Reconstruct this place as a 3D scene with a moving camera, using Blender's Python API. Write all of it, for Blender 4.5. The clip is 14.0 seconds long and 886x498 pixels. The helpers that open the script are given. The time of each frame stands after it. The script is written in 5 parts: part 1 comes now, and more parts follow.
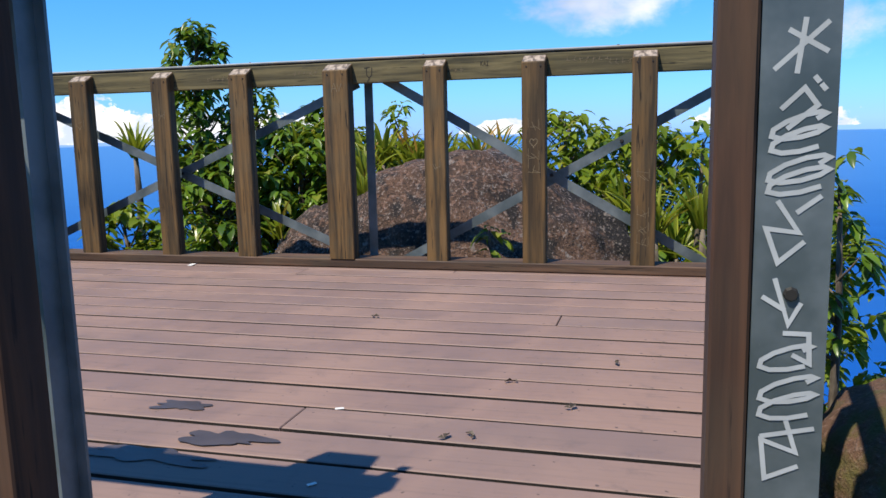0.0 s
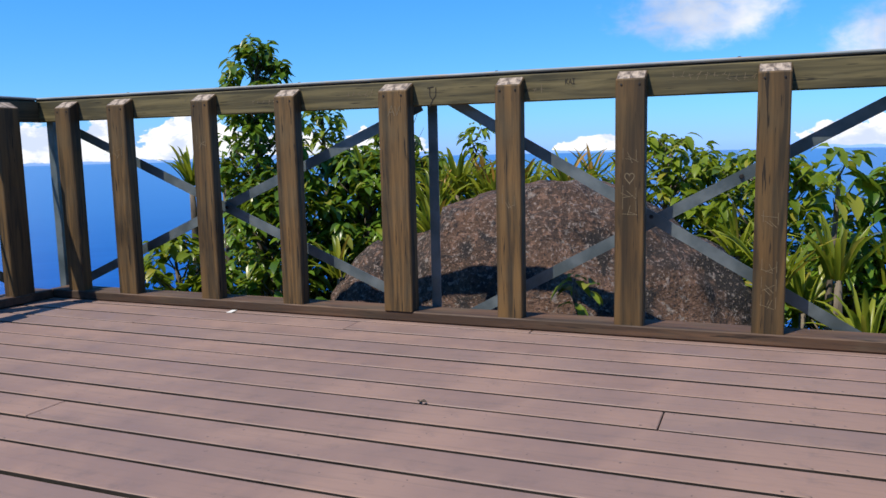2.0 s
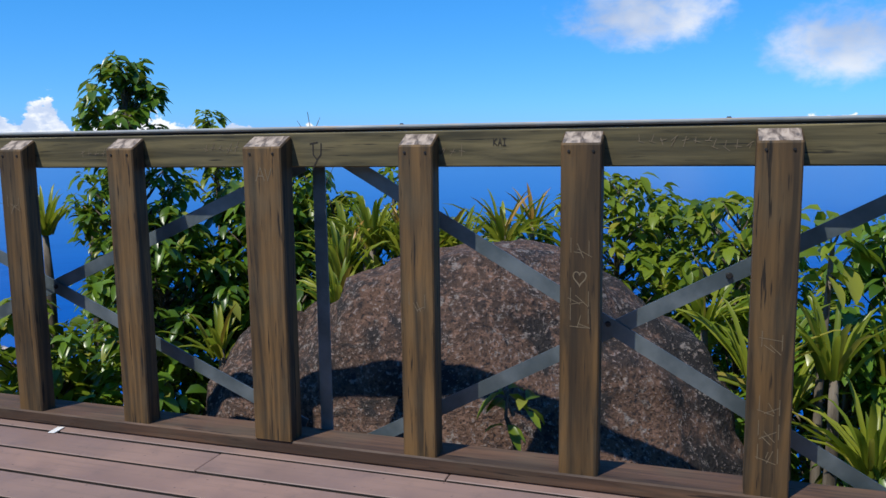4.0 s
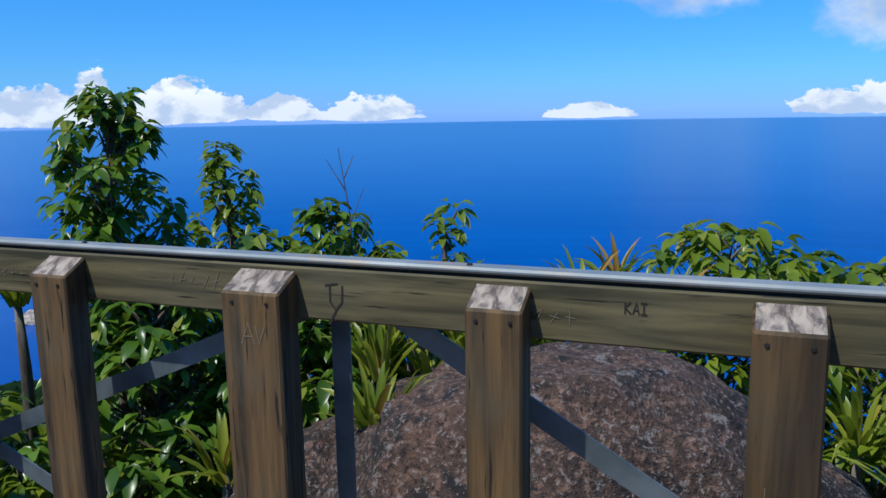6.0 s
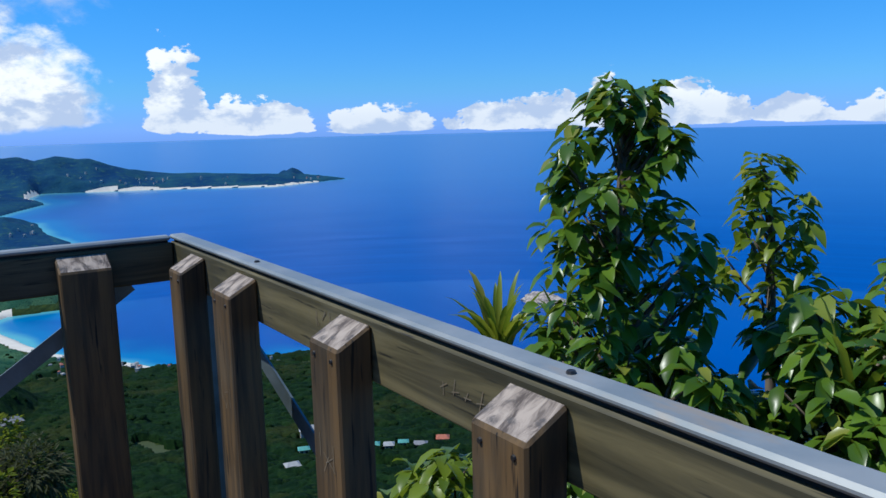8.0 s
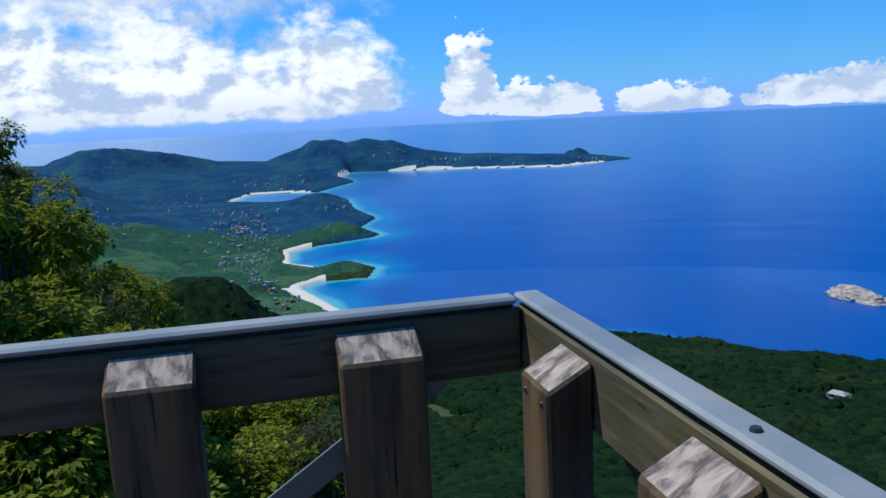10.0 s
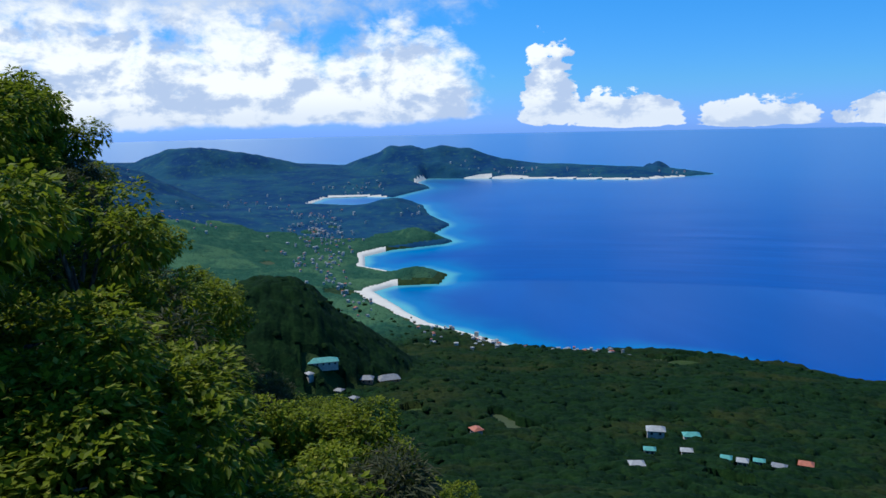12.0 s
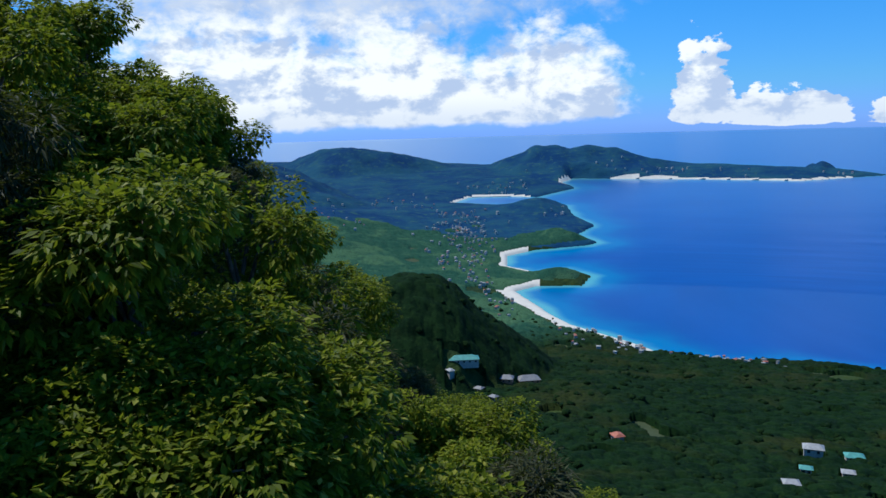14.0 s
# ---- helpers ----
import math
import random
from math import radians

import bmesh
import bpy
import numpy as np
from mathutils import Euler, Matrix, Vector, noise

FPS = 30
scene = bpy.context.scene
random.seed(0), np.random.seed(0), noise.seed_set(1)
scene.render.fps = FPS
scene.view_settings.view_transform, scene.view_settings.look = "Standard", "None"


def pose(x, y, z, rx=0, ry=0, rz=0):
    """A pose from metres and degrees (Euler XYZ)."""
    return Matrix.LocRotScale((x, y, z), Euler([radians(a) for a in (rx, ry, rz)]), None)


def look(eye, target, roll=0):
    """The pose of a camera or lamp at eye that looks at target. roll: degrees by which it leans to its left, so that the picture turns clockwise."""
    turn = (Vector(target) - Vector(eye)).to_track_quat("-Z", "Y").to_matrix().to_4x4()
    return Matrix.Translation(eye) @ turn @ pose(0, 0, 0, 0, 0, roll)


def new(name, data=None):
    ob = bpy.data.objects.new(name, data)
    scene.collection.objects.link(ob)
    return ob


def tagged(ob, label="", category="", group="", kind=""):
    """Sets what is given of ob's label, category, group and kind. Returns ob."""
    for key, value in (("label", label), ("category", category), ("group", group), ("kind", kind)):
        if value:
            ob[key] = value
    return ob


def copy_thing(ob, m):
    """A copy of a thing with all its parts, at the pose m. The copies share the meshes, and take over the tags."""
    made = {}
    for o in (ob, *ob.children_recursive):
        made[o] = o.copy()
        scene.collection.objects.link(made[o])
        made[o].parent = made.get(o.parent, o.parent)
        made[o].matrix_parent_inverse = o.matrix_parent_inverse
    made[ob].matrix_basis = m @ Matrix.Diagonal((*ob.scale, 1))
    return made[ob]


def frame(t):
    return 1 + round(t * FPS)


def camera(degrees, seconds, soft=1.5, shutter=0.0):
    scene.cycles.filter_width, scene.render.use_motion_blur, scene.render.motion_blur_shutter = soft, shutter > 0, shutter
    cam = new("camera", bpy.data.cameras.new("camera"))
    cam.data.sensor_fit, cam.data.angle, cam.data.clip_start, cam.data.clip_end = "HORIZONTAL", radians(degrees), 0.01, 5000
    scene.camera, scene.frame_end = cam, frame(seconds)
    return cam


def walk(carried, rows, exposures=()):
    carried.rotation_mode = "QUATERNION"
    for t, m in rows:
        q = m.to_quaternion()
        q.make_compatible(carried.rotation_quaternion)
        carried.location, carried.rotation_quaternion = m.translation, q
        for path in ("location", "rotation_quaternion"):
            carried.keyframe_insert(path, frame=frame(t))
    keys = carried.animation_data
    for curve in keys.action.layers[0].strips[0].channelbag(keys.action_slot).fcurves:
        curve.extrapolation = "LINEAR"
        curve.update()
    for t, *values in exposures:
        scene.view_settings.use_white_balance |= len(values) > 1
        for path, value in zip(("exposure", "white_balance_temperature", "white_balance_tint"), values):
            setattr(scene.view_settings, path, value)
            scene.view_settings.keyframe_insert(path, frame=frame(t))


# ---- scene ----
cam = camera(58.3, 14.0)
PATH = [
    (0.0, look((1.356, -4.482, 0.841), (0.823, -2.578, 0.538), -1.32)),
    (0.5, look((1.315, -4.271, 0.822), (0.673, -2.397, 0.547), -1.48)),
    (1.0, look((1.280, -4.096, 0.881), (0.580, -2.246, 0.585), -0.34)),
    (1.5, look((1.248, -3.868, 0.907), (0.517, -2.028, 0.622), -0.55)),
    (2.0, look((1.228, -3.698, 0.911), (0.477, -1.862, 0.652), -1.28)),
    (2.5, look((1.212, -3.480, 0.966), (0.475, -1.639, 0.706), -1.15)),
    (3.0, look((1.160, -3.211, 1.050), (0.467, -1.353, 0.787), -0.83)),
    (3.2, look((1.130, -3.098, 1.056), (0.471, -1.225, 0.815), -0.71)),
    (5.5, look((0.744, -1.798, 1.586), (0.135, 0.077, 1.247), -1.03)),
    (6.0, look((0.569, -1.557, 1.607), (-0.154, 0.277, 1.266), -0.96)),
    (6.5, look((0.448, -1.253, 1.624), (-0.509, 0.470, 1.286), -1.23)),
    (7.0, look((0.221, -0.995, 1.608), (-0.980, 0.572, 1.290), -1.33)),
    (7.5, look((-0.049, -0.811, 1.614), (-1.464, 0.568, 1.300), -0.97)),
    (8.0, look((-0.358, -0.639, 1.615), (-2.001, 0.458, 1.302), -1.45)),
    (8.5, look((-0.606, -0.614, 1.605), (-2.386, 0.254, 1.328), -0.08)),
    (9.0, look((-0.934, -0.563, 1.640), (-2.787, 0.125, 1.333), -1.54)),
    (11.3, look((-2.333, -0.302, 1.602), (-4.282, 0.015, 1.283), -1.30)),
    (11.5, look((-2.420, -0.315, 1.610), (-4.371, -0.009, 1.296), -1.25)),
    (12.0, look((-2.680, -0.370, 1.690), (-4.637, -0.096, 1.379), -1.22)),
    (12.5, look((-2.700, -0.390, 1.700), (-4.665, -0.173, 1.395), -1.28)),
    (13.0, look((-2.710, -0.400, 1.700), (-4.683, -0.267, 1.399), -1.68)),
    (13.5, look((-2.720, -0.400, 1.700), (-4.696, -0.382, 1.395), -1.66)),
    (14.0, look((-2.720, -0.400, 1.700), (-4.695, -0.483, 1.397), -1.61)),
]
walk(cam, PATH, exposures=[(0.0, 0.58, 7000, 10), (3.2, 0.30, 6700, 10), (5.3, 0.12, 6050, 6), (7.5, 0.02, 5950, 6), (14.0, 0.02, 5950, 6)])

# ---------------------------------------------------------------- light
SUN_AZ, SUN_EL = 150.0, 58.0          # azimuth counted from +y towards -x


def way(az, el=0.0):
    a, e = radians(az), radians(el)
    return Vector((-math.sin(a) * math.cos(e), math.cos(a) * math.cos(e), math.sin(e)))


sun = new("sun", bpy.data.lights.new("sun", "SUN"))
sun.data.energy, sun.data.angle, sun.data.color = 3.6, radians(0.55), (1.0, 0.95, 0.86)
sun.matrix_world = look(way(SUN_AZ, SUN_EL) * 50, (0, 0, 0))


class Nodes:
    """Short ways to make and join nodes in one tree."""

    def __init__(self, tree):
        self.tree = tree
        tree.nodes.clear()

    def make(self, kind, **values):
        node = self.tree.nodes.new(kind)
        for key, value in values.items():
            setattr(node, key, value)
        return node

    def put(self, socket, value):
        if isinstance(value, bpy.types.NodeSocket):
            self.tree.links.new(value, socket)
        elif value is not None:
            if hasattr(socket.default_value, "__len__") and not hasattr(value, "__len__"):
                value = (value,) * len(socket.default_value)
            if hasattr(value, "__len__") and len(socket.default_value) == 4 and len(value) == 3:
                value = (*value, 1.0)
            socket.default_value = value

    def math(self, op, a, b=None, c=None, clamp=False):
        node = self.make("ShaderNodeMath", operation=op, use_clamp=clamp)
        for socket, value in zip(node.inputs, (a, b, c)):
            self.put(socket, value)
        return node.outputs[0]

    def vec(self, op, a, b=None):
        node = self.make("ShaderNodeVectorMath", operation=op)
        self.put(node.inputs[0], a)
        if b is not None:
            self.put(node.inputs[3 if op == "SCALE" else 1], b)
        return node.outputs[0]

    def mix(self, factor, a, b, blend="MIX"):
        node = self.make("ShaderNodeMix", data_type="RGBA", blend_type=blend, clamp_factor=True)
        self.put(node.inputs[0], factor)
        self.put(node.inputs[6], a)
        self.put(node.inputs[7], b)
        return node.outputs[2]

    def ramp(self, value, low, high, a=0.0, b=1.0, smooth=True):
        node = self.make("ShaderNodeMapRange", interpolation_type="SMOOTHSTEP" if smooth else "LINEAR")
        for socket, v in zip(node.inputs, (value, low, high, a, b)):
            self.put(socket, v)
        return node.outputs[0]

    def noise(self, vector, scale, detail=4.0, rough=0.55, distort=0.0):
        node = self.make("ShaderNodeTexNoise")
        self.put(node.inputs["Vector"], vector)
        for key, v in (("Scale", scale), ("Detail", detail), ("Roughness", rough), ("Distortion", distort)):
            node.inputs[key].default_value = v
        return node.outputs["Fac"]

    def coords(self, kind="Object", scale=None):
        out = self.make("ShaderNodeTexCoord").outputs[kind]
        if scale is None:
            return out
        node = self.make("ShaderNodeMapping")
        self.put(node.inputs["Vector"], out)
        node.inputs["Scale"].default_value = scale
        return node.outputs[0]


world = bpy.data.worlds.new("sky")
scene.world = world
world.use_nodes = True
w = Nodes(world.node_tree)
sky = w.make("ShaderNodeTexSky", sky_type="NISHITA", sun_disc=False, sun_elevation=radians(SUN_EL),
             sun_rotation=radians(-SUN_AZ), altitude=300.0, air_density=1.0, dust_density=0.0, ozone_density=4.0)
toward = w.make("ShaderNodeTexCoord").outputs["Generated"]
split = w.make("ShaderNodeSeparateXYZ")
w.put(split.inputs[0], toward)
azimuth = w.math("MULTIPLY", w.math("ARCTAN2", w.math("MULTIPLY", split.outputs[0], -1.0), split.outputs[1]), 57.2958)
height = w.math("MULTIPLY", w.math("ARCSINE", split.outputs[2]), 57.2958)
dome = w.make("ShaderNodeCombineXYZ")
w.put(dome.inputs[0], azimuth)
w.put(dome.inputs[1], w.math("MULTIPLY", height, 1.5))
puffs = w.noise(dome.outputs[0], 0.50, 8.0, 0.60, 0.2)
billow = w.noise(dome.outputs[0], 0.13, 3.0, 0.5)
rough_edge = w.math("ADD", w.math("MULTIPLY", w.math("SUBTRACT", puffs, 0.5), 1.9), w.math("MULTIPLY", w.math("SUBTRACT", billow, 0.5), 1.0))


def cloud_body(az, base, wide, tall, soft=0.12, ragged=1.0):
    """Cumulus with a flat base: az, base, half width and height in degrees."""
    across = w.math("POWER", w.math("ABSOLUTE", w.math("DIVIDE", w.math("SUBTRACT", azimuth, az), wide)), 2.4)
    rise = w.math("DIVIDE", w.math("SUBTRACT", height, base), tall)
    over = w.math("POWER", w.math("MAXIMUM", rise, 0.0), 1.6)
    under = w.math("MULTIPLY", w.math("MAXIMUM", w.math("MULTIPLY", rise, -1.0), 0.0), 9.0)
    body = w.math("SUBTRACT", w.math("SUBTRACT", w.math("SUBTRACT", 1.0, across), over), under)
    body = w.math("ADD", body, w.math("MULTIPLY", rough_edge, ragged))
    return w.ramp(body, 0.25, 0.25 + soft)


CLOUDS = [(106.0, 0.6, 14.0, 10.0), (95.0, 0.6, 9.0, 9.0), (85.5, 0.6, 8.5, 8.5), (74.3, 0.2, 2.6, 6.4), (69.2, -0.3, 4.6, 2.9), (60.2, -0.4, 4.6, 2.2),
          (49.5, -0.4, 7.5, 2.7), (44.6, -0.2, 1.9, 4.2), (39.0, -0.3, 5.2, 3.0), (32.6, -0.3, 3.2, 2.2), (26.6, -0.4, 4.2, 2.0),
          (11.0, -0.5, 3.6, 1.1), (-7.0, -0.4, 6.0, 2.0)]
cover = None
for row in CLOUDS:
    one = cloud_body(*row, *((0.45, 0.55) if row[3] > 7 else ()))
    cover = one if cover is None else w.math("MAXIMUM", cover, one)
soft_high = None
for az, el, wide, tall in ((104.0, 11.5, 30.0, 8.0), (4.5, 8.3, 7.0, 2.6), (-8.0, 6.0, 6.0, 3.0), (66.0, 13.5, 26.0, 2.6)):
    a = w.math("POWER", w.math("DIVIDE", w.math("SUBTRACT", azimuth, az), wide), 2.0)
    b = w.math("POWER", w.math("DIVIDE", w.math("SUBTRACT", height, el), tall), 2.0)
    body = w.ramp(w.math("ADD", w.math("SUBTRACT", w.math("SUBTRACT", 1.0, a), b), w.math("MULTIPLY", rough_edge, 0.7)), 0.1, 1.1, 0.0, 0.85)
    soft_high = body if soft_high is None else w.math("MAXIMUM", soft_high, body)
# the sunlit side of each billow lies up and towards the sun's bearing
facing = w.math("SUBTRACT", w.noise(dome.outputs[0], 0.30, 7.0, 0.58, 0.2), w.noise(w.vec("ADD", dome.outputs[0], (0.7, 1.3, 0.0)), 0.30, 7.0, 0.58, 0.2))
heap = w.math("ADD", facing, w.math("MULTIPLY", w.math("SUBTRACT", billow, 0.5), 0.5))
bright = w.math("MULTIPLY", w.ramp(heap, -0.13, 0.07), w.ramp(height, 0.2, 2.6, 0.55, 1.0))
lit = w.mix(bright, (0.50, 0.59, 0.78), (1.0, 0.99, 0.97))
high_tone = w.mix(w.ramp(billow, 0.35, 0.65), (0.50, 0.58, 0.76), (0.95, 0.95, 0.97))
SKY_POWER = 0.115
sky_rich = w.mix(1.0, sky.outputs[0], w.mix(w.ramp(height, 0.0, 14.0), w.mix(w.ramp(height, -0.8, 3.0), (0.25, 0.50, 1.55), (0.27, 0.60, 1.14)), (0.21, 0.74, 1.20)), "MULTIPLY")
with_high = w.mix(soft_high, sky_rich, w.mix(1.0, high_tone, (7.2, 7.2, 7.2), "MULTIPLY"))
with_all = w.mix(cover, with_high, w.mix(1.0, lit, (8.8, 8.8, 8.8), "MULTIPLY"))
back = w.make("ShaderNodeBackground")
w.put(back.inputs[0], with_all)
back.inputs[1].default_value = SKY_POWER
w.put(w.make("ShaderNodeOutputWorld").inputs[0], back.outputs[0])

# ---------------------------------------------------------------- materials


def material(name, build):
    m = bpy.data.materials.new(name)
    m.use_nodes = True
    n = Nodes(m.node_tree)
    surface = n.make("ShaderNodeBsdfPrincipled")
    n.put(n.make("ShaderNodeOutputMaterial").inputs[0], surface.outputs[0])
    build(n, surface.inputs)
    return m


def relief(n, inputs, height_value, strength, distance):
    bump = n.make("ShaderNodeBump")
    bump.inputs["Strength"].default_value, bump.inputs["Distance"].default_value = strength, distance
    n.put(bump.inputs["Height"], height_value)
    n.put(inputs["Normal"], bump.outputs[0])


def timber(dark, light, along, grey=0.35):
    """Weathered sawn timber with the grain along one axis (0, 1, 2)."""
    def build(n, i):
        stretch = [26.0, 26.0, 26.0]
        stretch[along] = 1.6
        pick = n.make("ShaderNodeObjectInfo").outputs["Random"]
        at = n.vec("ADD", n.coords("Object", stretch), n.vec("SCALE", (7.0, 3.0, 5.0), n.math("MULTIPLY", pick, 9.0)))
        grain = n.noise(at, 1.0, 6.0, 0.6, 0.6)
        broad = n.noise(n.coords("Object"), 3.5, 4.0, 0.6)
        tone = n.mix(n.ramp(grain, 0.3, 0.7), dark, light)
        tone = n.mix(n.math("MULTIPLY", n.ramp(broad, 0.42, 0.7), grey), tone, (0.125, 0.112, 0.075))
        tone = n.mix(n.ramp(n.noise(at, 3.0, 3.0), 0.60, 0.70), tone, tuple(c * 0.3 for c in dark))
        tone = n.mix(n.math("MULTIPLY", n.ramp(n.noise(at, 0.35, 4.0, 0.6), 0.48, 0.70), 0.7), tone, tuple(c * 0.45 for c in dark))
        n.put(i["Base Color"], n.mix(n.math("MULTIPLY", pick, 0.25), tone, dark))
        n.put(i["Roughness"], n.ramp(broad, 0.3, 0.7, 0.62, 0.85))
        relief(n, i, grain, 0.35, 0.004)
    return build


POST_WOOD = material("post_timber", timber((0.032, 0.021, 0.009), (0.200, 0.109, 0.034), 2, 0.34))
DARK_WOOD = material("dark_stained_timber", timber((0.040, 0.020, 0.012), (0.10, 0.045, 0.022), 2, 0.15))
BEAM_WOOD = material("beam_timber", timber((0.048, 0.041, 0.016), (0.205, 0.164, 0.070), 0))
SIDE_WOOD = material("side_beam_timber", timber((0.045, 0.033, 0.014), (0.145, 0.108, 0.048), 1))
KERB_WOOD = material("kerb_timber", timber((0.055, 0.032, 0.020), (0.17, 0.09, 0.05), 0))


def end_grain(n, i):
    at = n.coords("Object")
    cell = n.noise(n.coords("Object", (40, 12, 12)), 1.0, 5.0, 0.7, 0.8)
    blotch = n.noise(at, 30.0, 4.0, 0.6)
    tone = n.mix(n.ramp(cell, 0.35, 0.62), (0.10, 0.075, 0.06), (0.46, 0.37, 0.29))
    n.put(i["Base Color"], n.mix(n.ramp(blotch, 0.5, 0.68), tone, (0.09, 0.08, 0.075)))
    i["Roughness"].default_value = 0.85
    relief(n, i, cell, 0.5, 0.004)


END_WOOD = material("weathered_end_grain", end_grain)


def deck_paint(n, i):
    pick = n.make("ShaderNodeObjectInfo").outputs["Random"]
    at = n.coords("Object")
    grain = n.noise(n.coords("Object", (2.0, 40.0, 40.0)), 1.0, 5.0, 0.6)
    worn = n.noise(at, 1.7, 5.0, 0.62, 0.4)
    tone = n.mix(n.ramp(worn, 0.35, 0.68), (0.235, 0.152, 0.127), (0.315, 0.198, 0.154))
    tone = n.mix(n.math("MULTIPLY", pick, 0.3), tone, (0.175, 0.140, 0.132))
    specks = n.noise(at, 34.0, 2.0, 0.5)
    tone = n.mix(n.ramp(specks, 0.70, 0.76), tone, (0.10, 0.07, 0.06))
    tone = n.mix(n.math("MULTIPLY", n.ramp(grain, 0.48, 0.75), 0.5), tone, (0.17, 0.12, 0.10))
    tone = n.mix(n.math("MULTIPLY", n.ramp(n.noise(at, 9.0, 6.0, 0.7), 0.52, 0.72), 0.45), tone, (0.15, 0.11, 0.10))
    n.put(i["Base Color"], tone)
    n.put(i["Roughness"], n.ramp(worn, 0.3, 0.7, 0.55, 0.75))
    relief(n, i, grain, 0.25, 0.003)


DECK = material("painted_deck_board", deck_paint)
# Near black: edge dirt plus the shade of the gaps, put into colour.
GAP_WOOD = material("bare_dirty_board_edge", timber((0.010, 0.008, 0.006), (0.030, 0.022, 0.017), 0, 0.05))


def zinc(n, i):
    at = n.coords("Object")
    spangle = n.make("ShaderNodeTexVoronoi")
    n.put(spangle.inputs["Vector"], at)
    spangle.inputs["Scale"].default_value = 70.0
    dull = n.noise(at, 5.0, 5.0, 0.6)
    tone = n.mix(n.ramp(dull, 0.35, 0.7), (0.11, 0.145, 0.155), (0.22, 0.26, 0.27))
    n.put(i["Base Color"], n.mix(n.math("MULTIPLY", spangle.outputs["Distance"], 14.0), n.mix(0.16, tone, (0.40, 0.44, 0.45)), tone))
    i["Metallic"].default_value = 0.55
    n.put(i["Roughness"], n.ramp(dull, 0.3, 0.7, 0.42, 0.62))


ZINC = material("galvanised_steel", zinc)


def zinc_cap(n, i):
    at = n.coords("Object")
    dull = n.noise(at, 4.0, 5.0, 0.6)
    tone = n.mix(n.ramp(dull, 0.35, 0.7), (0.22, 0.25, 0.255), (0.34, 0.35, 0.335))
    stain = n.noise(n.coords("Object", (3, 9, 9)), 1.0, 4.0, 0.65)
    n.put(i["Base Color"], n.mix(n.ramp(stain, 0.56, 0.72), tone, (0.36, 0.29, 0.21)))
    i["Metallic"].default_value = 0.15
    i["Roughness"].default_value = 0.5


CAP = material("grey_capping", zinc_cap)


def granite(n, i):
    at = n.coords("Object")
    crystals = n.noise(at, 46.0, 4.0, 0.7)
    lichen = n.noise(at, 5.0, 6.0, 0.65, 0.5)
    broad = n.noise(at, 1.6, 4.0, 0.55)
    tone = n.mix(n.ramp(broad, 0.35, 0.65), (0.058, 0.038, 0.029), (0.165, 0.090, 0.056))
    tone = n.mix(n.ramp(n.noise(at, 26.0, 3.0, 0.6), 0.52, 0.62), tone, (0.22, 0.125, 0.085))
    tone = n.mix(n.ramp(lichen, 0.50, 0.62), tone, (0.024, 0.020, 0.019))
    tone = n.mix(n.ramp(n.noise(n.vec("ADD", at, (4.0, 0.0, 7.0)), 1.1, 5.0, 0.6), 0.55, 0.62), tone, (0.016, 0.014, 0.014))
    tone = n.mix(n.ramp(n.noise(at, 15.0, 5.0, 0.75), 0.57, 0.65), tone, (0.27, 0.235, 0.21))
    tone = n.mix(n.ramp(crystals, 0.56, 0.64), tone, (0.30, 0.235, 0.205))
    n.put(i["Base Color"], n.mix(n.ramp(crystals, 0.46, 0.36), tone, (0.025, 0.020, 0.02)))
    i["Roughness"].default_value = 0.9
    relief(n, i, n.math("ADD", crystals, n.math("MULTIPLY", lichen, 1.8)), 1.0, 0.035)


GRANITE = material("lichened_granite", granite)


def moss_rock(n, i):
    granite(n, i)
    at = n.coords("Object")
    link = i["Base Color"].links[0].from_socket
    n.put(i["Base Color"], n.mix(n.ramp(n.noise(at, 3.0, 5.0, 0.6), 0.45, 0.6), n.mix(0.6, link, (0.22, 0.11, 0.06)), (0.13, 0.11, 0.03)))


MOSSY = material("mossy_granite", moss_rock)


def leaf(deep, bright, old, gloss=0.38, through_light=0.25):
    def build(n, i):
        each = n.make("ShaderNodeNewGeometry").outputs["Random Per Island"]
        tone = n.mix(n.ramp(each, 0.1, 0.75, smooth=False), deep, bright)
        tone = n.mix(n.ramp(each, 0.90, 0.97), tone, old)
        n.put(i["Base Color"], n.mix(0.35, tone, n.mix(n.noise(n.coords("Object"), 1.2, 3.0), deep, bright)))
        i["Roughness"].default_value = gloss
        i["Specular IOR Level"].default_value = 0.40 if gloss < 0.45 else 0.08
        out = [x for x in n.tree.nodes if x.type == "OUTPUT_MATERIAL"][0]
        body = [x for x in n.tree.nodes if x.type == "BSDF_PRINCIPLED"][0]
        glow = n.make("ShaderNodeBsdfTranslucent")
        n.put(glow.inputs[0], n.mix(0.5, tone, (0.30, 0.36, 0.02)))
        both = n.make("ShaderNodeMixShader")
        both.inputs[0].default_value = through_light
        n.put(both.inputs[1], body.outputs[0])
        n.put(both.inputs[2], glow.outputs[0])
        n.put(out.inputs[0], both.outputs[0])
    return build


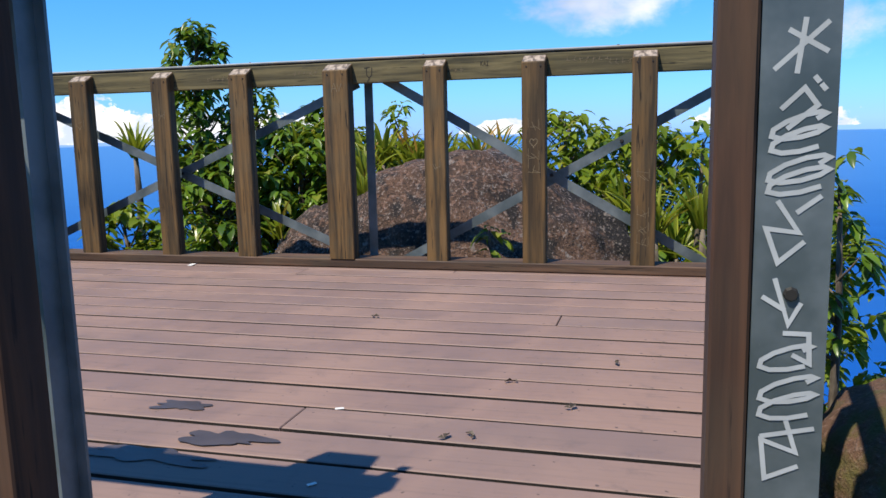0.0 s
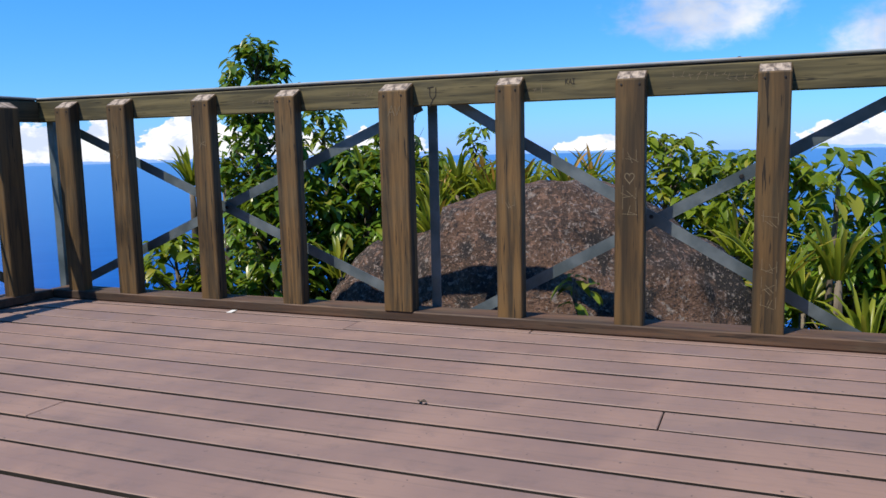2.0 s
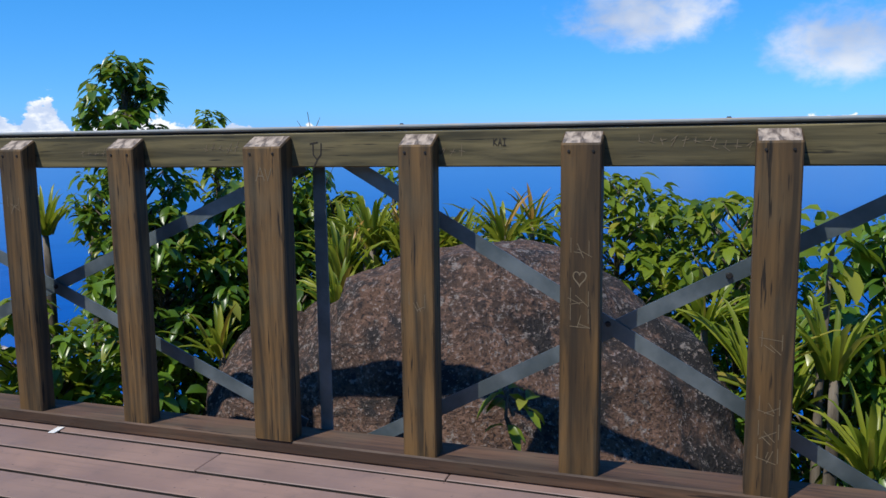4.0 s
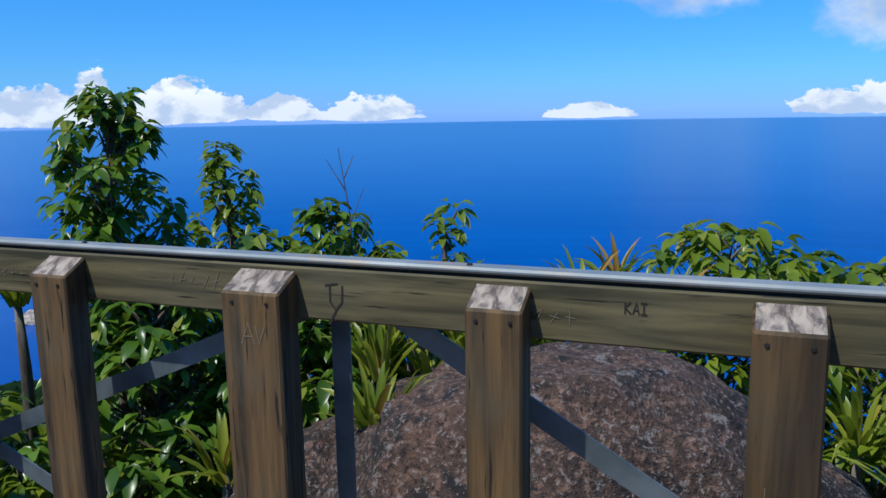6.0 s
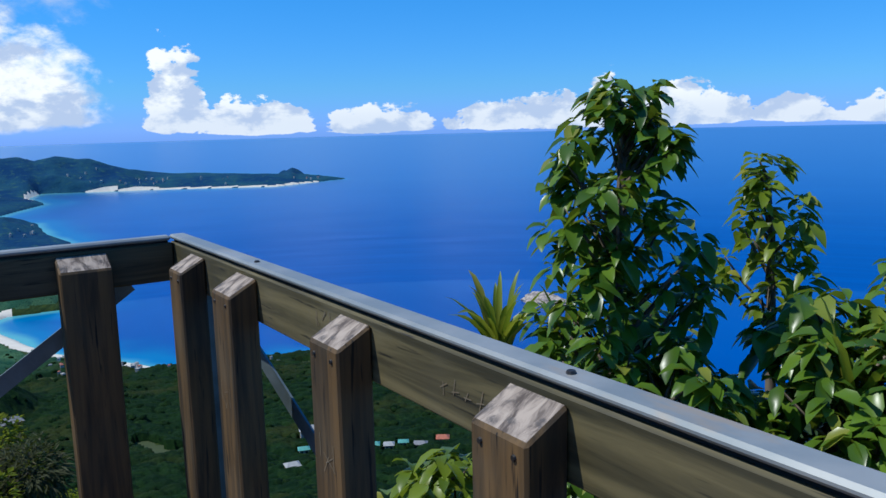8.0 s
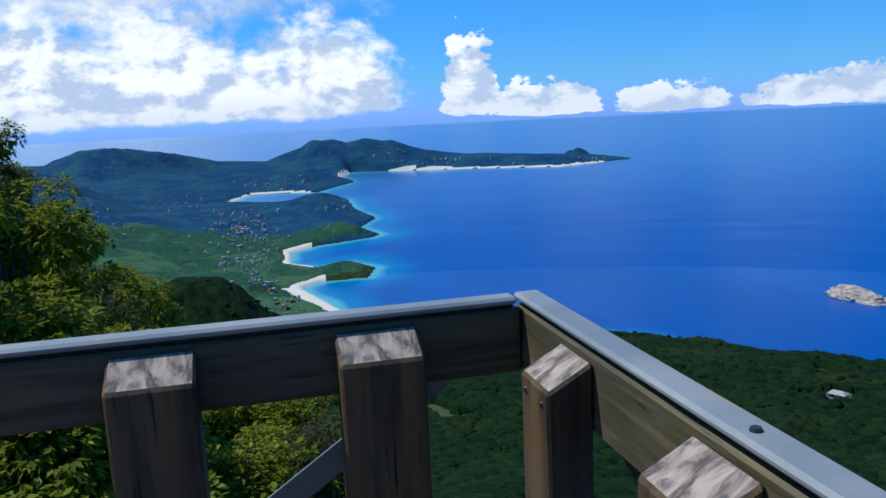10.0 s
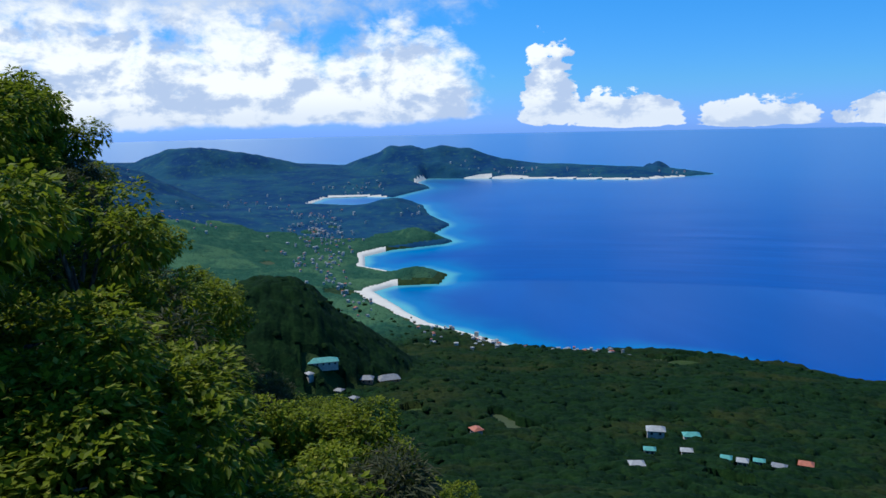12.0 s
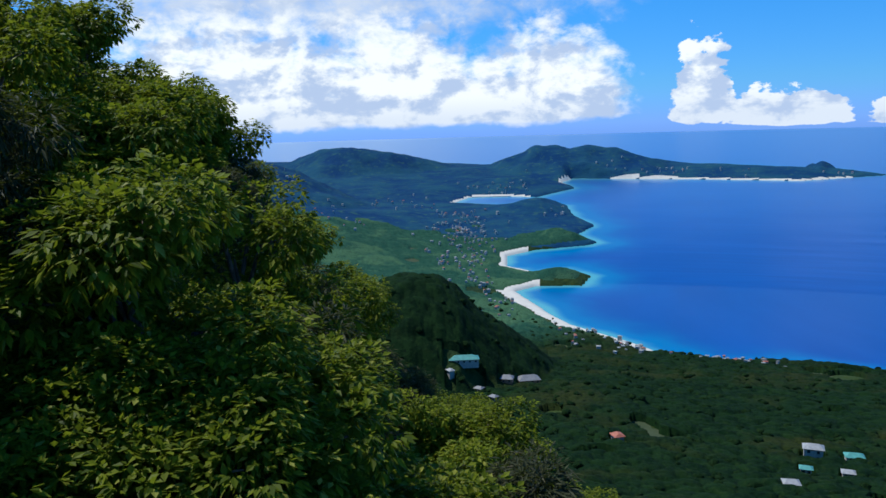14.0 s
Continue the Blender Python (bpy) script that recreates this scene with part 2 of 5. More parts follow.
SHRUB_LEAF = material("glossy_shrub_leaf", leaf((0.026, 0.074, 0.009), (0.165, 0.285, 0.026), (0.34, 0.33, 0.05), 0.30, 0.3))
BUSH_LEAF = material("yellow_green_leaf", leaf((0.065, 0.130, 0.012), (0.270, 0.350, 0.028), (0.45, 0.39, 0.06), 0.34, 0.42))
STRAP_LEAF = material("strap_leaf", leaf((0.120, 0.190, 0.018), (0.40, 0.42, 0.045), (0.48, 0.34, 0.08), 0.36, 0.4))
HILL_LEAF = material("hill_tree_leaf", leaf((0.016, 0.046, 0.004), (0.250, 0.285, 0.016), (0.48, 0.46, 0.09), 0.50, 0.40))
DARK_LEAF = material("dark_narrow_leaf", leaf((0.018, 0.026, 0.010), (0.078, 0.084, 0.040), (0.15, 0.13, 0.08), 0.55, 0.12))
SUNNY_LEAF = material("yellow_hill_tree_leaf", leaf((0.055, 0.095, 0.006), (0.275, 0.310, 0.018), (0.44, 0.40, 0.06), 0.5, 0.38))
ORANGE_LEAF = material("dying_orange_leaf", leaf((0.30, 0.16, 0.03), (0.45, 0.25, 0.05), (0.42, 0.32, 0.12)))


def bark_like(n, i):
    at = n.coords("Object", (14, 14, 3))
    rib = n.noise(at, 1.0, 5.0, 0.65)
    n.put(i["Base Color"], n.mix(n.ramp(rib, 0.35, 0.65), (0.055, 0.042, 0.030), (0.20, 0.165, 0.125)))
    i["Roughness"].default_value = 0.9
    relief(n, i, rib, 0.5, 0.01)


BARK = material("bark", bark_like)


def forest_floor(n, i):
    at = n.coords("Object")
    crowns = n.make("ShaderNodeTexVoronoi")
    n.put(crowns.inputs["Vector"], at)
    crowns.inputs["Scale"].default_value = 0.16
    patch = n.noise(at, 0.006, 5.0, 0.6)
    small = n.noise(at, 0.12, 4.0, 0.65)
    tone = n.mix(n.ramp(patch, 0.38, 0.62), (0.014, 0.036, 0.012), (0.044, 0.070, 0.018))
    tone = n.mix(n.ramp(small, 0.45, 0.7), tone, (0.045, 0.068, 0.014))
    # Colour darkened between the crowns, where shade would lie.
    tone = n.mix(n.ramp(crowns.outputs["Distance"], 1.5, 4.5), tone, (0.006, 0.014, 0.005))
    n.put(i["Base Color"], tone)
    i["Roughness"].default_value = 0.95
    i["Specular IOR Level"].default_value = 0.1
    relief(n, i, n.math("ADD", n.math("MULTIPLY", crowns.outputs["Distance"], -0.3), small), 1.0, 3.0)


FOREST = material("forest_slope", forest_floor)


def canopy_green(n, i):
    """Tree tops seen from above: forest darkened as under a cloud's shadow, or the lighter trees and scrub of the open
    plain, bluer to meet the haze tint beyond.
    """
    at = n.coords("Object")
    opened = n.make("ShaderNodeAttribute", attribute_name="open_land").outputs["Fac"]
    crown = n.make("ShaderNodeAttribute", attribute_name="crown_tone").outputs["Fac"]
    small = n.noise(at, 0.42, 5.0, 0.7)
    patch_tone = n.noise(at, 0.012, 5.0, 0.62, 0.4)
    # A cloud's shadow over the near forest is put into this colour.
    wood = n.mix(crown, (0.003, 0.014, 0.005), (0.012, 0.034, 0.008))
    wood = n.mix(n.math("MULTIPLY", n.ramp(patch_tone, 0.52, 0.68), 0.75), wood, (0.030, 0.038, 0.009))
    # The plain's lighter green, shifted bluer towards the haze-tinted far woods.
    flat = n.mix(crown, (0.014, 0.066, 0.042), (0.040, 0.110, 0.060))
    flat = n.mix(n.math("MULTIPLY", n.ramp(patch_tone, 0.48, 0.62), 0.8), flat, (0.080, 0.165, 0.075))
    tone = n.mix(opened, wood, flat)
    tone = n.mix(n.math("MULTIPLY", n.ramp(small, 0.52, 0.70), 0.45), tone, (0.036, 0.060, 0.016))
    # Hollows of the relief go near black: shade put into the colour.
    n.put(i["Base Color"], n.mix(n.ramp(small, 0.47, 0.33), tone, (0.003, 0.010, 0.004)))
    i["Roughness"].default_value = 0.95
    i["Specular IOR Level"].default_value = 0.05
    relief(n, i, small, 0.9, 1.2)


CANOPY = material("tree_canopy", canopy_green)


def crown_clump(n, i):
    at = n.coords("Object")
    each = n.make("ShaderNodeNewGeometry").outputs["Random Per Island"]
    small = n.noise(at, 1.1, 5.0, 0.7)
    tone = n.mix(each, (0.005, 0.020, 0.006), (0.016, 0.040, 0.010))
    tone = n.mix(n.ramp(small, 0.5, 0.68), tone, (0.028, 0.046, 0.011))
    # Low spots of the bump are darkened, as shaded gaps in the crown.
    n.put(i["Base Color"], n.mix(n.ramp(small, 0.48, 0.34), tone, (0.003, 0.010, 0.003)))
    i["Roughness"].default_value = 0.95
    i["Specular IOR Level"].default_value = 0.05
    relief(n, i, small, 1.0, 1.2)


CLUMP = material("far_tree_crown", crown_clump)


def sand(n, i):
    at = n.coords("Object")
    n.put(i["Base Color"], n.mix(n.noise(at, 0.08, 4.0), (0.62, 0.55, 0.43), (0.80, 0.74, 0.62)))
    i["Roughness"].default_value = 0.95


SAND = material("pale_beach_sand", sand)


def grass_patch(n, i):
    at = n.coords("Object")
    n.put(i["Base Color"], n.mix(n.noise(at, 0.2, 4.0), (0.026, 0.050, 0.012), (0.060, 0.075, 0.022)))
    i["Roughness"].default_value = 0.95


GRASS = material("cleared_grass", grass_patch)


def sea_water(n, i):
    at = n.coords("Object")
    shoal = n.make("ShaderNodeAttribute", attribute_name="shallow").outputs["Fac"]
    streak = n.noise(n.coords("Object", (0.0012, 0.0045, 1)), 1.0, 5.0, 0.6, 0.5)
    deep = n.mix(n.ramp(streak, 0.35, 0.7), (0.000, 0.062, 0.300), (0.000, 0.076, 0.350))
    tone = n.mix(n.ramp(shoal, 0.02, 0.50), deep, (0.000, 0.165, 0.400))
    tone = n.mix(n.ramp(shoal, 0.55, 1.0), tone, (0.11, 0.42, 0.45))
    n.put(i["Base Color"], tone)
    n.put(i["Roughness"], n.ramp(streak, 0.3, 0.7, 0.26, 0.20))
    i["Specular IOR Level"].default_value = 0.15
    relief(n, i, n.noise(at, 0.25, 3.0, 0.6), 0.12, 0.5)
    body = [x for x in n.tree.nodes if x.type == "BSDF_PRINCIPLED"][0]
    out = [x for x in n.tree.nodes if x.type == "OUTPUT_MATERIAL"][0]
    sheen = n.make("ShaderNodeBsdfGlossy")
    sheen.inputs["Color"].default_value = (0.72, 0.90, 1.0, 1.0)
    sheen.inputs["Roughness"].default_value = 0.30
    graze = n.make("ShaderNodeLayerWeight")
    both = n.make("ShaderNodeMixShader")
    n.put(both.inputs[0], n.ramp(graze.outputs["Facing"], 0.80, 0.965, 0.0, 0.75))
    n.put(both.inputs[1], body.outputs[0])
    n.put(both.inputs[2], sheen.outputs[0])
    n.put(out.inputs[0], both.outputs[0])


SEA = material("sea_water", sea_water)


def plain(colour, rough=0.7, metal=0.0, spread=0.18, scale=6.0):
    def build(n, i):
        f = n.noise(n.coords("Object"), scale, 4.0, 0.6)
        n.put(i["Base Color"], n.mix(n.ramp(f, 0.3, 0.7), tuple(c * (1 - spread) for c in colour), tuple(min(1, c * (1 + spread)) for c in colour)))
        i["Roughness"].default_value, i["Metallic"].default_value = rough, metal
    return build




def hazed_woods(n, i):
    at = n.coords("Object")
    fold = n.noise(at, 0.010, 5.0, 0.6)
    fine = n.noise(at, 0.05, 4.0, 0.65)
    # Aerial haze is put into the base colour: bluer than the woods are.
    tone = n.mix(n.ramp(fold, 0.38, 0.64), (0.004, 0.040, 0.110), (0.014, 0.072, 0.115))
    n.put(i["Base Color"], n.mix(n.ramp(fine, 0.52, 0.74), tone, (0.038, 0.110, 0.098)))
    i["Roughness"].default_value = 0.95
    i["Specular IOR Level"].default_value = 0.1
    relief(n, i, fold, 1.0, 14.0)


HAZED_FOREST = material("distant_blue_green_woods", hazed_woods)
PALE_WALL = material("pale_render_wall", plain((0.45, 0.43, 0.39), scale=0.5))
PINK_WALL = material("terracotta_wall", plain((0.50, 0.22, 0.13), scale=0.5))
GREEN_ROOF = material("green_sheet_roof", plain((0.10, 0.33, 0.27), 0.5, scale=0.6))
GREY_ROOF = material("grey_sheet_roof", plain((0.22, 0.22, 0.22), 0.6, scale=0.6))
RED_ROOF = material("red_roof", plain((0.42, 0.13, 0.07), 0.7, scale=0.6))
PALE_ROOF = material("pale_sheet_roof", plain((0.36, 0.36, 0.34), 0.6, scale=0.6))
DARK_GLASS = material("dark_window", plain((0.03, 0.04, 0.05), 0.15))
CHALK = material("white_paint_marks", plain((0.42, 0.45, 0.45), 0.8))
SCRATCH = material("pale_scratched_wood", plain((0.20, 0.155, 0.095), 0.9))
CARVED = material("dark_carved_wood", plain((0.030, 0.024, 0.018), 0.9))
BOLT = material("dark_steel_bolt", plain((0.06, 0.055, 0.05), 0.5, 0.7))
PAPER = material("white_litter", plain((0.75, 0.74, 0.70), 0.8))
DECK_PATCH = material("damp_deck_patch", plain((0.075, 0.062, 0.062), 0.35))
ISLET = material("pale_islet_rock", plain((0.36, 0.30, 0.25), 0.9, spread=0.5, scale=0.2))

# ---------------------------------------------------------------- mesh helpers


def part(name, bm, mat, parent=None, label="", smooth=False):
    """Links a bmesh as one mesh object, under parent if there is one."""
    data = bpy.data.meshes.new(name)
    bm.to_mesh(data)
    bm.free()
    for m in mat if isinstance(mat, (list, tuple)) else [mat]:
        data.materials.append(m)
    if smooth:
        data.polygons.foreach_set("use_smooth", [True] * len(data.polygons))
    ob = new(name, data)
    ob.parent = parent
    if label:
        ob["label"] = label
    return ob


def mesh_part(name, verts, faces, mat, parent=None, label="", smooth=False):
    data = bpy.data.meshes.new(name)
    data.from_pydata([tuple(v) for v in verts], [], [tuple(f) for f in faces])
    data.update()
    for m in mat if isinstance(mat, (list, tuple)) else [mat]:
        data.materials.append(m)
    if smooth:
        data.polygons.foreach_set("use_smooth", [True] * len(data.polygons))
    ob = new(name, data)
    ob.parent = parent
    if label:
        ob["label"] = label
    return ob


def thing(name, at, label, category, group="", kind="", turn=0.0):
    ob = new(name)
    ob.matrix_basis = pose(*at, 0, 0, turn)
    return tagged(ob, label, category, group, kind)


def add_box(bm, lo, hi, bevel=0.004):
    made = bmesh.ops.create_cube(bm, size=1.0)["verts"]
    for v in made:
        v.co = Vector([(a + b) / 2 + c * (b - a) for a, b, c in zip(lo, hi, v.co)])
    if bevel:
        edges = list({e for v in made for e in v.link_edges})
        bmesh.ops.bevel(bm, geom=edges, offset=bevel, segments=1, affect="EDGES")
    return bm


def box(lo, hi, bevel=0.004):
    return add_box(bmesh.new(), lo, hi, bevel)


def tube(points, radii, sides=7):
    """Verts and faces of a tapered round stem through the points."""
    verts, faces = [], []
    for k, (p, r) in enumerate(zip(points, radii)):
        a = Vector(points[min(k + 1, len(points) - 1)]) - Vector(points[max(k - 1, 0)])
        a.normalize()
        u = a.orthogonal().normalized()
        v = a.cross(u)
        for s in range(sides):
            t = 2 * math.pi * s / sides
            verts.append(Vector(p) + (u * math.cos(t) + v * math.sin(t)) * r)
    for k in range(len(points) - 1):
        for s in range(sides):
            n = (s + 1) % sides
            faces.append((k * sides + s, k * sides + n, (k + 1) * sides + n, (k + 1) * sides + s))
    faces.append(tuple(range((len(points) - 1) * sides, len(points) * sides)))
    return verts, faces


def blades(rows, profile, fold=0.25, droop=0.35):
    """Leaves as folded strips. rows: (place, way, length, width); profile: (along, width share)."""
    verts, faces = [], []
    for place, d, length, width in rows:
        d = d.normalized()
        side = d.cross(Vector((0, 0, 1)))
        if side.length < 0.05:
            side = Vector((1, 0, 0))
        side = (side.normalized() + Vector((0, 0, random.uniform(-0.5, 0.5)))).normalized()
        up = side.cross(d).normalized()
        first = len(verts)
        for along, share in profile:
            p = place + d * (length * along) - Vector((0, 0, 1)) * (droop * length * along * along)
            s = side * (width * share * 0.5)
            verts += [p - s + up * (fold * width * share), p, p + s + up * (fold * width * share)]
        for k in range(len(profile) - 1):
            a = first + 3 * k
            faces += [(a, a + 1, a + 4, a + 3), (a + 1, a + 2, a + 5, a + 4)]
    return verts, faces


OVAL = ((0.0, 0.08), (0.3, 0.85), (0.62, 0.95), (0.86, 0.5), (1.0, 0.04))
SHORT = ((0.0, 0.15), (0.5, 1.0), (1.0, 0.05))
STRAP = ((0.0, 0.8), (0.25, 1.0), (0.55, 0.85), (0.8, 0.5), (1.0, 0.04))


def hash_noise(x, y, seed=0):
    """Smooth value noise on numpy arrays, 0 to 1."""
    xi, yi = np.floor(x).astype(np.int64), np.floor(y).astype(np.int64)
    fx, fy = x - xi, y - yi
    fx, fy = fx * fx * (3 - 2 * fx), fy * fy * (3 - 2 * fy)

    def at(a, b):
        h = (a * 374761393 + b * 668265263 + seed * 974634777) & 0xFFFFFFFF
        h = ((h ^ (h >> 13)) * 1274126177) & 0xFFFFFFFF
        return ((h ^ (h >> 16)) & 0xFFFF) / 65535.0

    return (at(xi, yi) * (1 - fx) + at(xi + 1, yi) * fx) * (1 - fy) + (at(xi, yi + 1) * (1 - fx) + at(xi + 1, yi + 1) * fx) * fy


def fractal(x, y, octaves=4, seed=0):
    total, power, norm = 0.0, 1.0, 0.0
    for k in range(octaves):
        total = total + power * hash_noise(x * 2 ** k, y * 2 ** k, seed + k)
        norm, power = norm + power, power * 0.5
    return total / norm


# ---------------------------------------------------------------- the land and the sea
VIEW = (-2.4, -0.4)                      # the look-out from which bearings and distances count
EYE_Z = 1.7
# the shore, as bearing in degrees and distance in metres
SHORE = [(-60, 420), (-20, 400), (0, 430), (20, 560), (40, 700), (53.8, 766), (56.1, 795), (62, 831), (67.7, 837), (72.5, 800),
         (75.8, 821), (79.1, 871), (83.2, 942), (85.5, 1039), (87.1, 1139), (85.7, 1180), (82.3, 1180), (81.7, 1246), (83.5, 1295),
         (85.8, 1275), (87.7, 1315), (87.6, 1404), (85.6, 1453), (81.9, 1492), (81.2, 1519), (82.7, 1606), (81.4, 1703),
         (83, 1853), (83.4, 2006), (85.5, 2055), (87.5, 2006), (91.5, 2080), (90.3, 2187), (87.5, 2187), (85.5, 2159), (82.8, 2337),
         (83.8, 2472), (83, 2585)]
FAR_SHORE = [(74.9, 2530), (67.9, 2480), (63.1, 2625), (66, 2800), (73, 2950), (81, 3150), (89, 3080), (96, 3400), (110, 3600), (140, 2800),
             (180, 1500), (230, 900)]


def plan(az, r):
    return VIEW[0] - np.sin(np.radians(az)) * r, VIEW[1] + np.cos(np.radians(az)) * r


def sea_level(r):
    """The sea lies 240 m below; past 1.2 km the model's sheet rises to the horizon's true dip."""
    return EYE_Z - (240 - 176 * np.clip((r - 1200) / 3700, 0, 1))


COAST = np.array([plan(a, r) for a, r in SHORE + FAR_SHORE])


def inland(x, y):
    """Distance to the shore, above 0 on land."""
    a, b = COAST, np.roll(COAST, -1, 0)
    best, inside = np.full(x.shape, 1e9), np.zeros(x.shape, bool)
    for (ax, ay), (bx, by) in zip(a, b):
        dx, dy = bx - ax, by - ay
        t = np.clip(((x - ax) * dx + (y - ay) * dy) / (dx * dx + dy * dy), 0, 1)
        best = np.minimum(best, np.hypot(x - ax - t * dx, y - ay - t * dy))
        crosses = (ay > y) != (by > y)
        inside ^= crosses & (x < (bx - ax) * (y - ay) / (by - ay if by != ay else 1e-9) + ax)
    wobble = (fractal(x / 45, y / 45, 3, 5) - 0.5) * 34
    return np.where(inside, best, -best) + wobble * np.clip(best / 40, 0.15, 1)


# hills: bearing, distance, half width across and along, height above the sea
HILLS = [(104, 1550, 180, 260, 40), (112, 900, 160, 260, 130), (85.0, 1900, 80, 100, 22), (83.4, 1560, 50, 60, 14),
         (83.6, 1215, 40, 26, 12), (86.6, 2380, 90, 50, 14), (64, 690, 150, 80, 8)]
# ridges: distance, half depth, bearings and the dip of the crest from the look-out
RIDGES = [(2790, 210, (62.5, 63.2, 64, 65, 66, 66.9, 68, 69.3, 70.5, 73.3, 77.3, 80, 82.1, 83.2, 84.1, 85.7, 88.2, 89.8, 92.6, 95, 97.3, 98.7, 100, 101.1, 102.9, 106, 112),
           (-4.9, -3.8, -3.35, -3.1, -3.3, -2.75, -3.3, -3.95, -4.0, -3.6, -2.7, -1.9, -1.5, -1.75, -1.6, -1.75, -2.5, -3.1, -2.6, -1.9, -1.4, -1.0, -1.15, -1.4, -2.3, -3.2, -3.5)),
          (1950, 260, (90, 94, 97, 99.5, 101.3, 103, 104.9, 106.9, 110, 116), (-7.2, -6.6, -5.4, -4.4, -3.6, -2.9, -2.1, -1.5, -0.6, 0.5)),
          (590, 140, (83, 85.7, 87.8, 89.8, 91.4, 93, 95, 97, 98.7, 101, 106), (-19.0, -16.6, -15.0, -13.5, -11.8, -11.0, -10.75, -11.1, -11.4, -12.5, -15))]
SLOPE_R = [0, 3, 8, 20, 60, 120, 250, 330, 500, 700, 850, 1000]
SLOPE_Z = [-1.2, -2.2, -5.5, -15, -38, -66, -124, -143, -172, -212, -240, -262]
TREE_AZ = [60, 79.2, 83.5, 88.3, 90.5, 92.5, 95, 97.3, 98.4, 100.2, 102.1, 104, 106.8, 108.6, 110.7, 113.5, 115.4, 122, 135, 152]
TREE_EL = [-38, -27.5, -25, -21.6, -19.6, -18.2, -16.3, -15, -13, -10.1, -8.0, -4.2, -0.6, 1.2, 3.0, 5.0, 7.4, 12, 15, -30]


def ground_z(az, r):
    x, y = plan(az, r)
    d = inland(x, y)
    sea = sea_level(r)
    up = 2.0 + 30 * (1 - np.exp(-np.maximum(d, 0) / 260))
    hill = 0.0
    for ha, hr, wide, deep, tall in HILLS:
        hx = np.radians(az - ha) * hr
        hill = np.maximum(hill, tall * np.exp(-(hx / wide) ** 2 - ((r - hr) / deep) ** 2))
    crest = -999.0
    for hr, deep, bearings, dips in RIDGES:
        knobs = 2 + hr * 0.010 * (fractal(x / (hr * 0.05), y / (hr * 0.05), 4, 12) - 0.5) * 2
        top = EYE_Z + hr * np.tan(np.radians(np.interp(az, bearings, dips))) - sea_level(hr) - knobs
        rise = np.exp(-((r - hr) / deep) ** 2) * np.where((az > bearings[0]) & (az < bearings[-1]), 1, 0)
        crest = np.maximum(crest, sea + top * rise * (1 + 0.22 * (1 - rise) * (fractal(x / (hr * 0.06), y / (hr * 0.06), 4, 17) - 0.5) * 4))
    up = (up + hill) * (0.80 + 0.40 * fractal(x / 110, y / 110, 4, 2)) + 2 * fractal(x / 30, y / 30, 3, 8)
    slope = np.interp(r, SLOPE_R, SLOPE_Z) + np.clip(r / 60, 0, 1) * 12 * (fractal(x / 70, y / 70, 4, 3) - 0.5)
    land = np.maximum(np.maximum(slope, sea + up), crest)
    # the wooded spur beside the look-out
    spur = EYE_Z + np.clip(r, 8, 40) * np.tan(np.radians(np.interp(az, TREE_AZ, TREE_EL))) - 4.6 - np.maximum(r - 34, 0) * 0.9 - np.maximum(15 - r, 0) * 0.8
    land = np.where((az > 60) & (az < 152), np.maximum(land, np.minimum(spur, 40)), land)
    behind = np.where((az > 150) | (az < -95), -1.4 + np.clip(r - 6, 0, 60) * 0.25, -999)
    land = np.maximum(land, behind)
    land = np.minimum(land, sea + 0.7 + np.where(r > 2300, 1.1, 0.45) * np.maximum(d, 0) + np.maximum(d - 60, 0) * 4)
    return np.where(d > 0, np.maximum(land, sea + 0.7), sea - 6.0), d


def polar_sheet(azs, rs, level):
    a, r = np.meshgrid(azs, rs, indexing="ij")
    z, d = level(a, r)
    x, y = plan(a, r)
    n, m = a.shape
    index = np.arange(n * m).reshape(n, m)
    quads = np.stack([index[:-1, :-1], index[:-1, 1:], index[1:, 1:], index[1:, :-1]], -1).reshape(-1, 4)
    return np.stack([x, y, z], -1).reshape(-1, 3), quads, a, r, d


LAND_AZ = np.concatenate([np.arange(-180, 40, 4.0), np.arange(40, 122, 0.2), np.arange(122, 180, 4.0), [180.0]])
LAND_R = np.concatenate([[0.001, 0.3], np.geomspace(1.5, 60, 44), np.geomspace(63, 700, 90), np.arange(706, 1540, 5.0), np.arange(1550, 2700, 13.0), np.arange(2720, 3640, 30.0)])
verts, quads, la, lr, ld = polar_sheet(LAND_AZ, LAND_R, ground_z)
ground = mesh_part("ground", verts, quads, [FOREST, SAND, GRASS, HAZED_FOREST], smooth=True)
mid = lambda g: (g[:-1, :-1] + g[1:, 1:] + g[:-1, 1:] + g[1:, :-1]) / 4
ma, mr, md = mid(la), mid(lr), mid(ld)
mx, my = plan(ma, mr)
bays = np.where(mr < 1120, (ma > 72.5) & (ma < 90), np.where(mr < 1225, (ma > 85.4) & (ma < 90), np.where(mr < 1500, ma > 86.2, (mr > 2050) & (mr < 2560) & ((ma > 86) | (mr > 2400)))))
beach = (md > -4) & (md < np.where(mr < 1130, 24, np.where(mr < 1600, 14, 7)) + 6 * fractal(mx / 60, my / 60, 2, 9)) & bays
field = (fractal(mx / 42, my / 42, 3, 21) > 0.76) & (mr > 330) & (mr < 1400) & (md > 30)
# Beyond this distance the ground takes the haze-tinted woods.
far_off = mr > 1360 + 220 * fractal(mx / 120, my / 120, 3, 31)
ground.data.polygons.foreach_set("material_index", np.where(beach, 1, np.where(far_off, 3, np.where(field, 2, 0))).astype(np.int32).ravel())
tagged(ground, "steep forested hillside falling to a coastal plain", "hillside", kind="structure")

